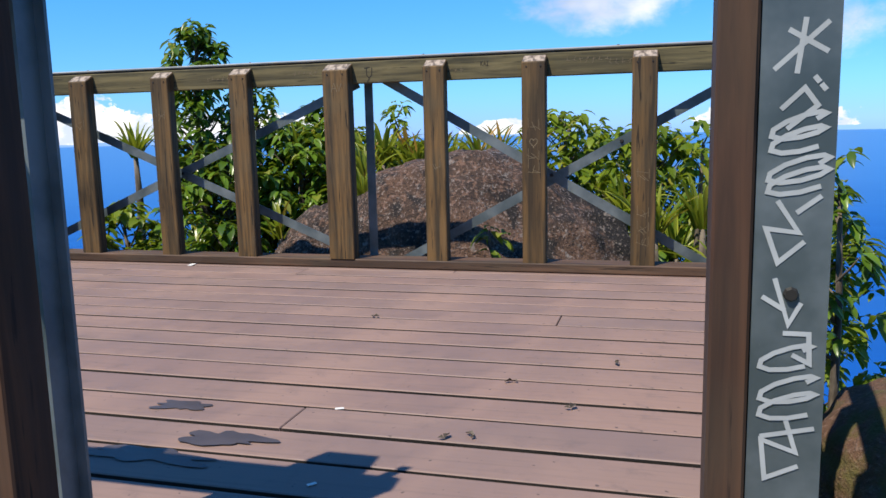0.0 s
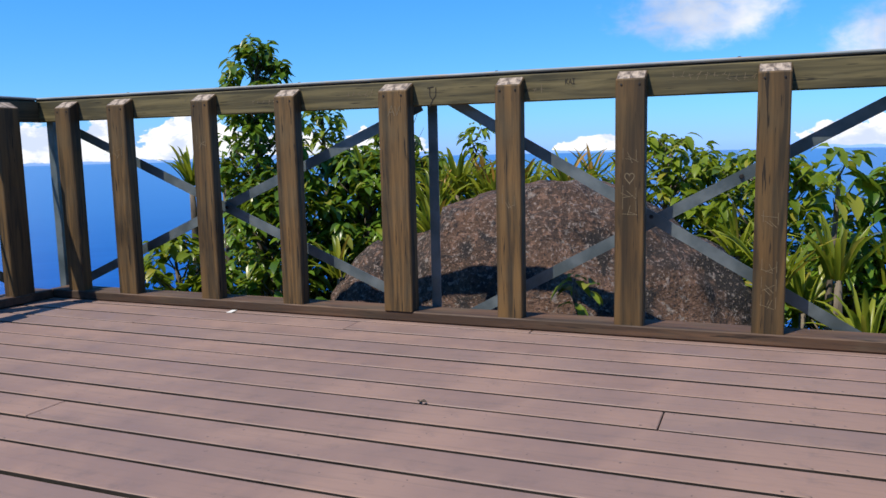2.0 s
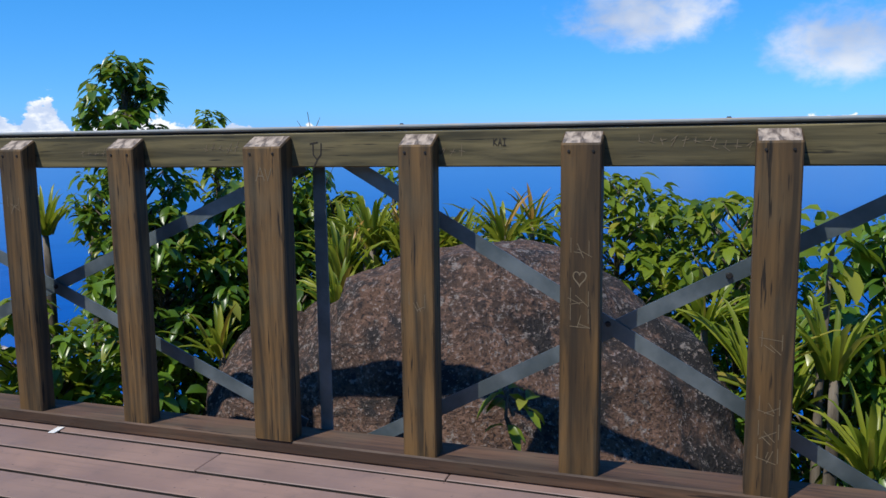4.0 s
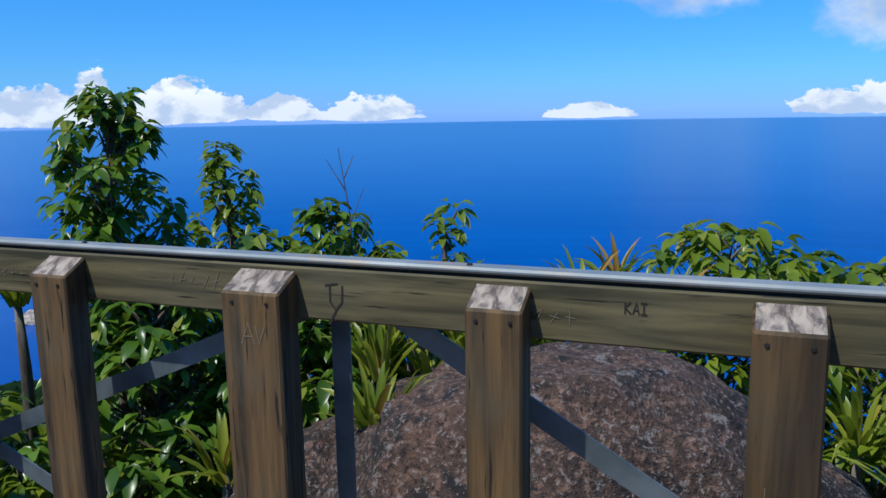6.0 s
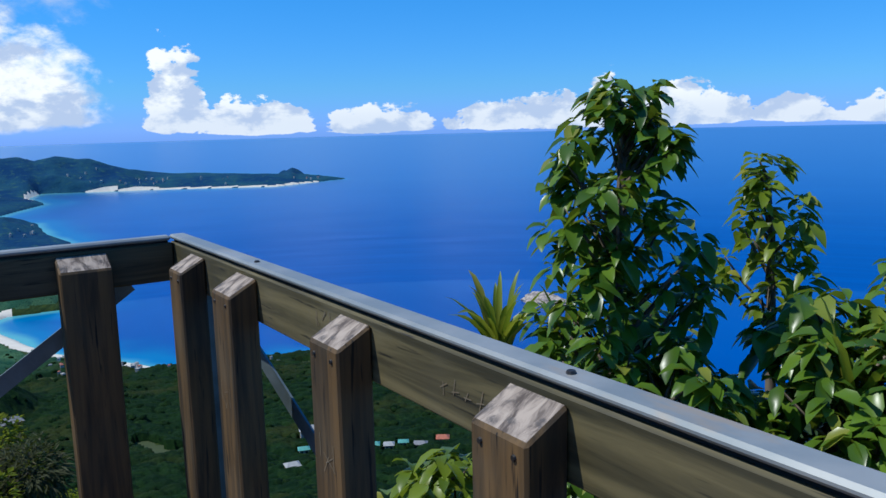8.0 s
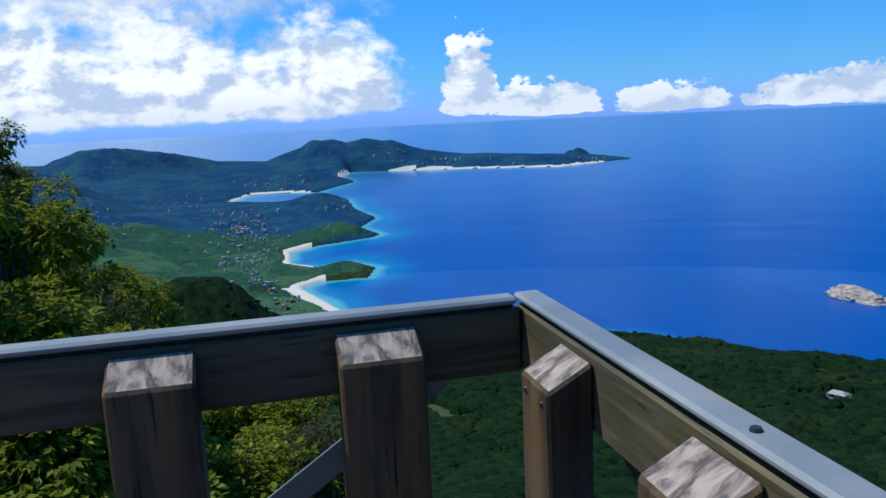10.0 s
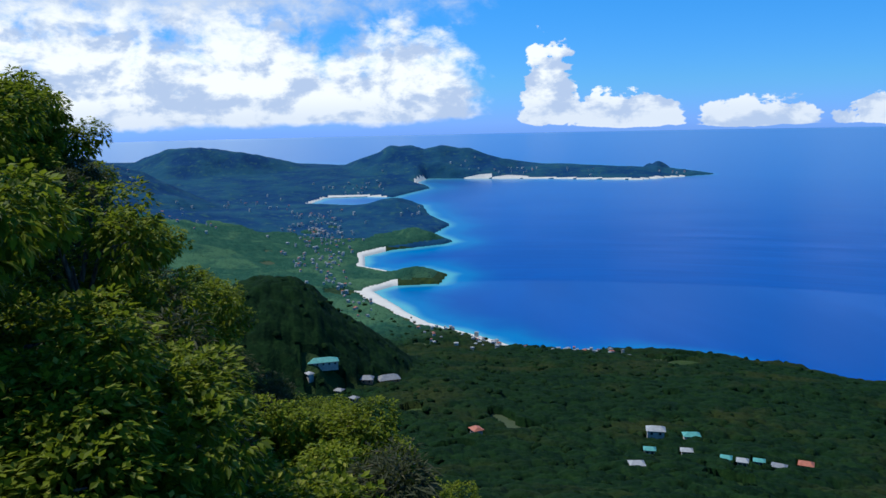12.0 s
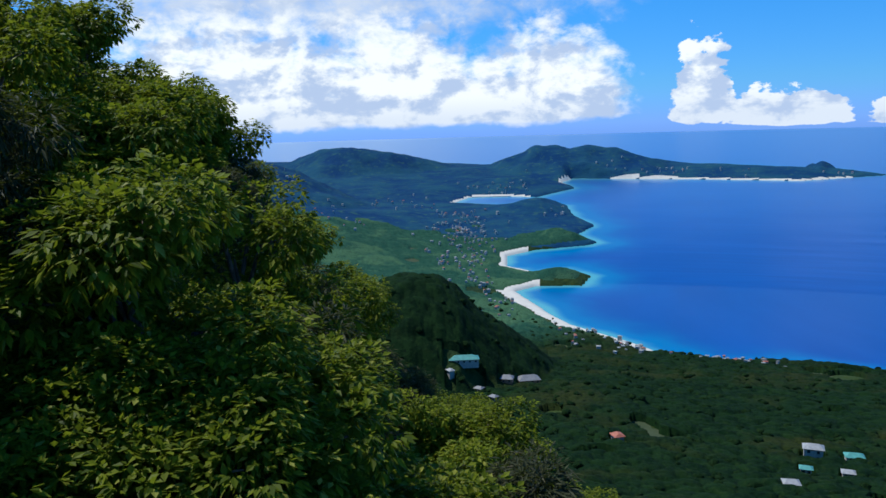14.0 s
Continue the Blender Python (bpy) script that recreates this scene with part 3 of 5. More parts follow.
SEA_AZ = np.concatenate([np.arange(-180, -40, 10.0), np.arange(-40, 50, 2.0), np.arange(50, 95, 0.3), np.arange(95, 180.1, 5.0)])
SEA_R = np.concatenate([[300], np.arange(380, 740, 30.0), np.arange(744, 1540, 7.0), np.arange(1560, 2700, 22.0), np.geomspace(2760, 4940, 24)])
verts, quads, sa, sr, sd = polar_sheet(SEA_AZ, SEA_R, lambda a, r: (sea_level(r), inland(*plan(a, r))))
sea = mesh_part("water", verts, quads, SEA, smooth=True)
reach = 9 + (16 + sr * 0.012) * np.interp(sa, [62, 76, 93, 96], [0, 1, 1, 0])
shoal = np.clip(np.exp(np.minimum(sd, 0) / reach), 0, 1) * (0.75 + 0.5 * fractal(*[c / 60 for c in plan(sa, sr)], 3, 4))
sea.data.attributes.new("shallow", "FLOAT", "POINT").data.foreach_set("value", np.clip(shoal, 0, 1).ravel())
tagged(sea, "deep blue tropical sea with turquoise shallows", "sea", kind="structure")

# ---------------------------------------------------------------- the deck
PITCH, GAP = 0.1895, 0.020
RIGHT_NEAR, RIGHT_FAR = (1.50, -3.35), (1.92, 0.08)   # the slanting right edge
LEFT_X, BACK_Y = -3.06, -3.35
POST_Z, RAIL_Z = 1.19, 1.245

deck = thing("deck", (0, 0, 0), "brown painted timber deck boards of the look-out", "deck", kind="structure")


def right_edge(y):
    return RIGHT_NEAR[0] + (y - RIGHT_NEAR[1]) / (RIGHT_FAR[1] - RIGHT_NEAR[1]) * (RIGHT_FAR[0] - RIGHT_NEAR[0])


def railing(name, label):
    return thing(name, (0, 0, 0), label, "railing", "railings of the deck")


def post_mesh(wide, deep, low, top, rise, along="x"):
    """A square post whose top slopes up towards the rail behind it."""
    bm = bmesh.new()
    h = wide / 2
    corner = [(-h, 0), (h, 0), (h, deep), (-h, deep)]
    tops = [top, top, top + rise, top + rise]
    vs = [bm.verts.new((x, y, low)) for x, y in corner] + [bm.verts.new((x, y, z)) for (x, y), z in zip(corner, tops)]
    for f in ((3, 2, 1, 0), (0, 1, 5, 4), (1, 2, 6, 5), (2, 3, 7, 6), (3, 0, 4, 7)):
        bm.faces.new([vs[k] for k in f])
    cap = bm.faces.new([vs[k] for k in (4, 5, 6, 7)])
    cap.material_index = 1
    edges = [e for e in bm.edges if abs(e.verts[0].co.z - e.verts[1].co.z) > 0.3 or cap in e.link_faces]
    made = bmesh.ops.bevel(bm, geom=edges, offset=0.005, segments=1, affect="EDGES")
    return bm


def flat_bar(a, b, wide=0.05, thick=0.006, normal=(0, 1, 0)):
    a, b, n = Vector(a), Vector(b), Vector(normal)
    d = (b - a).normalized()
    s = d.cross(n).normalized() * wide / 2
    t = n * thick / 2
    bm = bmesh.new()
    vs = [bm.verts.new(p + q * s + k * t) for p in (a, b) for q in (-1, 1) for k in (-1, 1)]
    for f in ((0, 1, 3, 2), (4, 6, 7, 5), (0, 4, 5, 1), (2, 3, 7, 6), (0, 2, 6, 4), (1, 5, 7, 3)):
        bm.faces.new([vs[k] for k in f])
    bmesh.ops.recalc_face_normals(bm, faces=bm.faces)
    return bm


def bolt_head(at, normal="y", size=0.012):
    bm = bmesh.new()
    turn = {"y": pose(0, 0, 0, 90), "x": pose(0, 0, 0, 0, 90), "z": Matrix()}[normal]
    bmesh.ops.create_cone(bm, cap_ends=True, segments=8, radius1=size, radius2=size * 0.7, depth=size * 0.8, matrix=Matrix.Translation(at) @ turn)
    return bm


# main rail, along x: posts stand on the kerb in front of the beam
main = railing("main_railing", "weathered timber railing with steel cross braces at the deck edge")
POSTS = [(-2.79, 0.125, 0.0), (-2.368, 0.140, 0.0), (-1.752, 0.128, 0.0), (-1.193, 0.128, 0.0), (-0.540, 0.162, -0.012), (0.065, 0.128, 0.0), (0.645, 0.134, 0.0), (1.248, 0.134, 0.0)]
for px, wide, py in POSTS:
    ob = part("post", post_mesh(wide, 0.077 - py, 0.055, POST_Z, 0.042), [POST_WOOD, END_WOOD], main)
    ob.location = (px, py, 0)
    for side in (-0.6, 0.6):
        head = part("nail", bolt_head((side * wide / 2, -0.001, POST_Z - 0.025), "y", 0.006), BOLT, ob)
part("beam", box((-3.112, 0.079, 1.112), (1.92, 0.121, 1.241), 0.005), BEAM_WOOD, main, "grey-brown timber rail board with carved marks")
# Added strip: gives the gap under the capping its shade as dark colour.
part("packer", box((-3.10, 0.090, 1.2415), (1.92, 0.112, 1.2495), 0), GAP_WOOD, main, "dark packing strip under the capping")
part("capping", box((-3.112, 0.0765, 1.250), (1.95, 0.130, 1.265), 0.0055), CAP, main, "grey flat capping with rounded edges")
part("kerb", box((-3.02, -0.006, 0.002), (1.92, 0.16, 0.055), 0.006), KERB_WOOD, main, "dark timber kerb beam")
part("steel_upright", box((-0.425, 0.172, -0.10), (-0.372, 0.180, 1.20), 0.001), ZINC, main, "galvanised steel flat upright")
part("steel_upright", box((-3.07, 0.13, -0.10), (-3.015, 0.20, 1.20), 0.002), ZINC, main)
YB = 0.186
for a, b in (((-3.00, YB, 1.10), (-0.50, YB, 0.05)), ((-3.00, YB + .008, 0.05), (-0.47, YB + .008, 1.12)), ((-0.30, YB, 1.14), (1.70, YB, -0.02)), ((-0.28, YB + .008, -0.02), (1.84, YB + .008, 1.13))):
    part("brace", flat_bar(a, b, 0.055), ZINC, main)
for at in ((-1.74, YB - .006, 0.575), (0.72, YB - .006, 0.55), (1.12, YB - .002, 0.74)):
    part("bolt", bolt_head(at), BOLT, main)
for bx in (-2.35, -1.15, -0.02, 1.1):
    part("bolt", bolt_head((bx, 0.10, 1.266), "z", 0.009), BOLT, main)

# left rail, along y at the left edge
side = railing("side_railing", "weathered timber railing along the deck's open side")
for py, wide in ((-0.213, 0.155), (-0.612, 0.15), (-1.21, 0.125), (-1.80, 0.125), (-2.39, 0.16), (-2.98, 0.125)):
    ob = part("post", post_mesh(wide, 0.077, 0.055, POST_Z, 0.042), [POST_WOOD, END_WOOD], side)
    ob.matrix_basis = pose(-2.985, py, 0, 0, 0, 90)
part("beam", box((-3.106, -3.35, 1.112), (-3.064, 0.076, 1.241), 0.005), SIDE_WOOD, side, "grey-brown timber rail board")
# Again a dark strip for the shaded gap below the capping.
part("packer", box((-3.097, -3.40, 1.2415), (-3.075, 0.062, 1.2495), 0), GAP_WOOD, side, "dark packing strip under the capping")
part("capping", box((-3.110, -3.40, 1.250), (-3.0615, 0.069, 1.265), 0.0055), CAP, side, "grey flat capping with rounded edges")
part("kerb", box((-3.15, -3.35, 0.002), (-2.978, -0.008, 0.055), 0.006), KERB_WOOD, side, "dark timber kerb beam")
XB = -3.175
for a, b in (((XB, -0.05, 1.10), (XB, -1.62, 0.05)), ((XB + .008, -0.05, 0.05), (XB + .008, -1.62, 1.10)), ((XB, -1.72, 1.10), (XB, -3.3, 0.05)), ((XB + .008, -1.72, 0.05), (XB + .008, -3.3, 1.10))):
    part("brace", flat_bar(a, b, 0.055, normal=(1, 0, 0)), ZINC, side)
part("steel_upright", box((-3.168, -1.70, -0.10), (-3.160, -1.64, 1.20), 0.001), ZINC, side)

# the slanting right rail, seen edge-on from the entrance
slant = railing("slanting_railing", "dark timber railing closing the deck's narrow side")
run = Vector((RIGHT_FAR[0] - RIGHT_NEAR[0], RIGHT_FAR[1] - RIGHT_NEAR[1], 0))
turn = math.degrees(math.atan2(run.y, run.x))
slant.matrix_basis = pose(RIGHT_NEAR[0] + 0.02, RIGHT_NEAR[1] + 0.12, 0, 0, 0, turn)
span = run.length - 0.26
part("beam", box((0, -0.05, 1.035), (span, -0.004, 1.228), 0.006), BEAM_WOOD, slant)
part("capping", box((-0.03, -0.08, 1.232), (span, 0.03, 1.262), 0.008), CAP, slant)
part("kerb", box((0, -0.06, 0.002), (span, 0.05, 0.055), 0.006), KERB_WOOD, slant)
for k in range(5):
    ob = part("post", post_mesh(0.125, 0.09, 0.055, POST_Z, 0.042), [POST_WOOD, END_WOOD], slant)
    ob.matrix_basis = pose(0.45 + 0.58 * k, 0.088, 0, 0, 0, 180)

# the entrance: timber posts with galvanised channels bolted to them
entry = thing("entrance_frame", (0, 0, 0), "dark timber posts with galvanised steel channels at the deck entrance", "railing")
right_post = part("post", box((1.418, -3.38, -0.3), (1.470, -3.27, 1.245), 0.004), DARK_WOOD, entry, "dark red-brown timber post")


def folded(outline, low, top):
    """One steel section: its outline drawn upwards."""
    bm = bmesh.new()
    a, b = [[bm.verts.new((x, y, z)) for x, y in outline] for z in (low, top)]
    for k in range(len(outline)):
        n = (k + 1) % len(outline)
        bm.faces.new((a[k], a[n], b[n], b[k]))
    bm.faces.new(b)
    bm.faces.new(a[::-1])
    return bm


def channel(x0, x1, y0, y1, low, top):
    return folded([(x0, y0), (x1, y0), (x1, y1), (x1 - 0.007, y1), (x1 - 0.007, y0 + 0.007), (x0 + 0.007, y0 + 0.007), (x0 + 0.007, y1), (x0, y1)], low, top)


right_channel = part("steel_channel", channel(1.472, 1.566, -3.372, -3.325, -0.3, 1.245), ZINC, entry, "galvanised channel with white painted scrawls")
left_post = part("post", box((0.12, -3.42, -0.3), (0.268, -3.31, 1.245), 0.004), DARK_WOOD, entry)
bm = folded([(0.345, -3.402), (0.352, -3.402), (0.352, -3.359), (0.372, -3.359), (0.372, -3.352), (0.345, -3.352)], -0.3, 1.235)
left_channel = part("steel_channel", bm, ZINC, entry)
part("bolt", bolt_head((1.520, -3.374, 0.613), "y", 0.011), BOLT, right_channel)
back_rail = railing("back_railing", "timber railing at the back of the deck")
part("beam", box((-2.97, -3.50, 1.045), (0.36, -3.452, 1.236), 0.006), DARK_WOOD, back_rail)
part("capping", box((-2.97, -3.51, 1.239), (0.36, -3.43, 1.263), 0.008), CAP, back_rail)
part("kerb", box((-2.97, -3.52, 0.002), (0.115, -3.36, 0.055), 0.006), KERB_WOOD, back_rail)
for k in range(5):
    ob = part("post", post_mesh(0.125, 0.09, 0.055, POST_Z, 0.042), [DARK_WOOD, END_WOOD], back_rail)
    ob.matrix_basis = pose(-2.75 + 0.6 * k, -3.36, 0, 0, 0, 180)
stair_rail = railing("stair_handrail", "dark timber handrail leading up to the entrance")
part("beam", box((0.215, -5.2, 0.95), (0.26, -3.53, 1.08), 0.006), DARK_WOOD, stair_rail)
part("post", box((0.215, -4.7, -1.0), (0.30, -4.6, 0.949), 0.006), DARK_WOOD, stair_rail)

# ---------------------------------------------------------------- rocks


def boulder(name, at, size, seed, label, mat=GRANITE, power=2.4, rough=0.07, detail=5):
    bm = bmesh.new()
    bmesh.ops.create_icosphere(bm, subdivisions=detail, radius=1.0)
    for v in bm.verts:
        c = v.co.copy()
        k = (abs(c.x) ** power + abs(c.y) ** power + abs(c.z) ** power) ** (-1.0 / power)
        p = Vector((c.x * k * size[0], c.y * k * size[1], c.z * k * size[2]))
        n = noise.fractal(c * 1.4 + Vector((seed, 0, 0)), 0.7, 2.0, 4) * rough * 1.6 + noise.fractal(c * 6 + Vector((seed, 5, 0)), 0.8, 2.0, 3) * rough * 0.28
        v.co = p * (1 + n)
    ob = part(name, bm, mat, smooth=True)
    ob.location = at
    return tagged(ob, label, "boulder")


boulder("boulder", (-0.10, 1.45, -0.58), (1.40, 0.98, 1.25), 3.0, "large dark granite boulder with pale lichen behind the railing", power=1.9)
boulder("boulder", (-1.12, 1.20, -0.62), (0.54, 0.60, 0.86), 8.0, "smaller granite boulder leaning on the large one", power=2.0)
boulder("boulder", (2.98, -0.05, -1.32), (0.98, 1.0, 0.80), 12.0, "mossy brown boulder beside the deck", MOSSY, 2.2)
x, y = plan(48.7, 1045)
boulder("islet", (x, y, sea_level(1045.0) - 3), (44, 26, 13), 21.0, "bare pale rock islet in the sea", ISLET, 2.0, 0.16)["category"] = "islet"

# ---------------------------------------------------------------- plants


def shrub(name, at, low, top, wide, tips, leaf_size, mat, label, seed, droop=0.55, per_tip=8, lean=(0.0, 0.0), narrow=0.55, profile=OVAL, squash=1.0):
    """Stem, limbs and whorls of hanging leaves; low is the crown's underside."""
    random.seed(seed)
    root = thing(name, at, label, "shrub")
    base = Vector((0, 0, 0))
    crown_h = top - low
    stem = [base + Vector((lean[0] * t + 0.03 * math.sin(5 * t + seed), lean[1] * t + 0.03 * math.cos(4 * t + seed), (top - at[2]) * t * 0.94)) for t in (0, 0.25, 0.5, 0.75, 1.0)]
    thick = 0.012 + 0.012 * (top - at[2])
    mesh_part("trunk", *tube(stem, [thick * (1 - 0.75 * k / 4) for k in range(5)]), BARK, root, smooth=True)
    rows, vs, fs = [], [], []
    for k in range(tips):
        t = (k + random.random()) / tips
        z = low - at[2] + crown_h * t
        belly = math.sqrt(max(0.03, 1 - (abs(t - 0.30) / 0.72) ** 2)) * squash + (1 - squash) * (1 - 0.5 * t)
        a = random.uniform(0, 6.283)
        r = wide * belly * math.sqrt(random.uniform(0.05, 1.0))
        f = min(1.0, max(0.0, z / (top - at[2])))
        axis = Vector((lean[0] * f, lean[1] * f, 0))
        tip = axis + Vector((math.cos(a) * r, math.sin(a) * r, z))
        if k % 2 == 0:
            start = axis + Vector((0, 0, max(0.05, z - r * 0.8 - 0.05)))
            bend = start.lerp(tip, 0.55) - Vector((0, 0, 0.06 * r))
            v, g = tube([start, bend, tip], [0.010, 0.007, 0.003], 4)
            fs += [tuple(i + len(vs) for i in q) for q in g]
            vs += v
        for j in range(per_tip):
            b = a + random.uniform(-2.6, 2.6)
            d = Vector((math.cos(b), math.sin(b), random.uniform(-0.55, 0.65)))
            size = leaf_size * random.uniform(0.65, 1.25)
            rows.append((tip + d * size * 0.12 + Vector((0, 0, random.uniform(-0.5, 0.3) * leaf_size)), d, size, size * narrow * random.uniform(0.85, 1.15)))
    mesh_part("limb", vs, fs, BARK, root, smooth=True)
    mesh_part("crown", *blades(rows, profile, 0.18, droop), mat, root, smooth=True)
    return root


def strap_plant(at, count, length, label, seed, wide=0.035, mat=STRAP_LEAF, spread=0.9, dead=0):
    random.seed(seed)
    root = thing("strap_leaf_plant", at, label, "plant", "strap-leaved plants")
    rows = []
    for k in range(count):
        a = random.uniform(0, 6.283)
        tilt = random.uniform(0.15, 1.0) * spread
        d = Vector((math.cos(a) * math.sin(tilt), math.sin(a) * math.sin(tilt), math.cos(tilt)))
        rows.append((Vector((math.cos(a), math.sin(a), 0)) * random.uniform(0, 0.07), d, length * random.uniform(0.6, 1.1), wide * random.uniform(0.8, 1.3)))
    mesh_part("leaves", *blades(rows, STRAP, 0.3, 0.42), mat, root, smooth=True)
    mesh_part("stem", *tube([(0, 0, -0.8), (0.01, 0, -0.35), (0, 0, 0.05)], [0.035, 0.03, 0.018]), BARK, root, smooth=True)
    if dead:
        rows = [(Vector((0, 0, 0.05)), Vector((random.uniform(-.5, .5), random.uniform(-.5, .5), 1)), length * 0.8, wide * 1.2) for k in range(dead)]
        mesh_part("dead_leaves", *blades(rows, STRAP, 0.3, 0.3), ORANGE_LEAF, root, "orange dying leaves", True)
    return root


shrub("tall_shrub", (-2.46, 1.58, -2.4), 0.40, 1.74, 0.36, 175, 0.092, SHRUB_LEAF, "tall shrub with glossy drooping leaves above the railing", 1, squash=0.75)
shrub("leafy_shrub", (-2.15, 1.45, -2.4), -0.7, 0.78, 0.62, 210, 0.105, SHRUB_LEAF, "dense glossy-leaved shrub behind the railing", 2)
shrub("leafy_shrub", (-1.75, 2.05, -2.4), -0.6, 0.88, 0.58, 180, 0.102, SHRUB_LEAF, "dense glossy-leaved shrub behind the boulder", 3)
shrub("slender_shrub", (-2.40, 2.42, -2.6), 0.80, 1.44, 0.20, 36, 0.088, BUSH_LEAF, "slender young shrub with a small rounded crown", 4)
shrub("leafy_shrub", (-1.72, 2.48, -2.6), 0.1, 1.10, 0.36, 95, 0.098, SHRUB_LEAF, "broad-leaved shrub with arching twigs", 5)
shrub("slender_shrub", (-1.08, 2.75, -2.6), 0.45, 1.10, 0.15, 16, 0.09, BUSH_LEAF, "thin sprig of a shrub with few leaves", 6)
shrub("leafy_shrub", (-0.95, 2.6, -2.6), -0.5, 0.72, 0.6, 110, 0.115, BUSH_LEAF, "yellow-green shrub behind the boulder", 7)
shrub("leafy_bush", (0.45, 3.1, -2.8), -0.7, 0.95, 0.75, 210, 0.115, BUSH_LEAF, "wide yellow-green bush beyond the boulder", 8)
shrub("leafy_bush", (1.25, 2.75, -2.8), -0.8, 0.82, 0.70, 200, 0.115, BUSH_LEAF, "wide yellow-green bush beyond the boulder", 9)
shrub("leafy_bush", (2.15, 2.35, -2.8), -0.9, 0.72, 0.72, 210, 0.12, SHRUB_LEAF, "dark green bush past the railing's end", 10)
shrub("leafy_bush", (2.38, 0.75, -2.6), -0.5, 0.66, 0.17, 18, 0.10, SHRUB_LEAF, "sparse dark green bush past the railing's end", 11)
shrub("leafy_shrub", (-2.85, 1.05, -2.4), -0.9, 0.30, 0.42, 90, 0.12, BUSH_LEAF, "low yellow-green shrub below the railing", 12)
shrub("seedling", (0.32, 0.42, -0.2), 0.10, 0.22, 0.06, 4, 0.10, BUSH_LEAF, "small seedling with broad leaves at the kerb", 13, narrow=0.5, per_tip=4)
shrub("slender_shrub", (1.62, 1.55, -2.2), 0.55, 0.86, 0.14, 8, 0.15, BUSH_LEAF, "thin sprig with large leaves beside the bush", 14, narrow=0.5, per_tip=4)
for at, count, length, seed, dead in (((-2.28, 1.60, 0.35), 16, 0.55, 31, 0), ((-2.95, 1.75, 0.62), 12, 0.50, 32, 0), ((-0.62, 2.15, 0.42), 30, 0.62, 33, 0), ((-0.95, 1.95, 0.55), 30, 0.62, 46, 0), ((-0.40, 2.05, 0.50), 26, 0.55, 47, 0), ((-0.80, 1.75, 0.30), 22, 0.5, 48, 0),
                                      ((-0.25, 2.55, 0.52), 26, 0.62, 34, 3), ((0.20, 2.7, 0.46), 20, 0.6, 35, 2), ((-1.15, 2.0, 0.48), 26, 0.62, 36, 0), ((-1.5, 2.3, 0.55), 14, 0.62, 37, 0),
                                      ((1.45, 1.55, -0.15), 30, 0.75, 38, 0), ((1.75, 1.05, -0.25), 30, 0.72, 39, 0), ((1.95, 1.75, 0.0), 26, 0.7, 40, 0), ((2.25, 1.35, -0.2), 24, 0.7, 41, 0),
                                      ((-1.55, 1.15, 0.0), 20, 0.5, 42, 1), ((1.05, 2.2, 0.1), 22, 0.65, 43, 0), ((-2.75, 1.15, -0.35), 16, 0.45, 44, 2), ((-0.15, 3.0, 0.55), 14, 0.55, 45, 4)):
    strap_plant(at, count, length, "clump of long arching yellow-green strap leaves", seed, dead=dead)
for at, count, length, seed, dead in (((-3.00, 1.40, 0.64), 28, 0.55, 81, 0), ((-1.76, 2.00, 0.55), 9, 0.78, 82, 0), ((-1.02, 2.00, 0.52), 12, 0.62, 83, 0), ((-0.74, 1.98, 0.50), 22, 0.55, 84, 6), ((-0.47, 2.02, 0.52), 20, 0.50, 85, 6),
                                      ((-0.85, 1.25, 0.26), 30, 0.55, 86, 1), ((-1.00, 1.60, 0.40), 32, 0.60, 87, 1), ((-0.62, 1.85, 0.44), 30, 0.58, 88, 2), ((-2.10, 1.05, -0.10), 18, 0.50, 89, 1), ((1.30, 1.30, 0.05), 24, 0.70, 90, 0), ((1.62, 1.30, 0.10), 22, 0.65, 91, 0)):
    strap_plant(at, count, length, "clump of yellow-green strap leaves standing above the shrubs", seed, dead=dead, spread=0.62)

for n, (x, y, low, top, wide, tips, mat) in enumerate(((-1.95, 2.15, -0.8, 0.95, 0.50, 120, SHRUB_LEAF), (-1.40, 2.35, -0.6, 0.85, 0.48, 100, BUSH_LEAF), (-2.75, 2.0, -0.6, 0.80, 0.38, 80, SHRUB_LEAF), (-1.35, 1.75, -1.0, 0.35, 0.45, 90, SHRUB_LEAF), (-2.55, 0.95, -1.3, 0.0, 0.42, 80, BUSH_LEAF), (-1.95, 0.95, -1.2, 0.15, 0.4, 80, SHRUB_LEAF),
                                                      (1.75, 1.9, -1.2, 0.3, 0.6, 120, SHRUB_LEAF), (2.35, 1.6, -1.3, 0.35, 0.6, 120, BUSH_LEAF), (0.9, 3.6, -1.0, 0.7, 0.7, 120, SHRUB_LEAF),
                                                      (-0.35, 3.2, -1.0, 0.55, 0.6, 110, SHRUB_LEAF), (-3.0, 2.2, -1.2, 0.35, 0.5, 100, SHRUB_LEAF))):
    shrub("low_shrub", (x, y, -3.0), low, top, wide, tips, 0.12, mat, "low leafy shrub filling the slope below the deck", 60 + n)

twig = thing("dry_twig", (-1.52, 2.32, 0.2), "thin leafless grey twig above the shrubs", "twig")
mesh_part("stem", *tube([(0, 0, -1.5), (0.02, 0, 0.4), (0.0, 0.02, 0.85), (-0.06, 0.02, 1.22)], [0.008, 0.006, 0.004, 0.002], 5), BARK, twig)
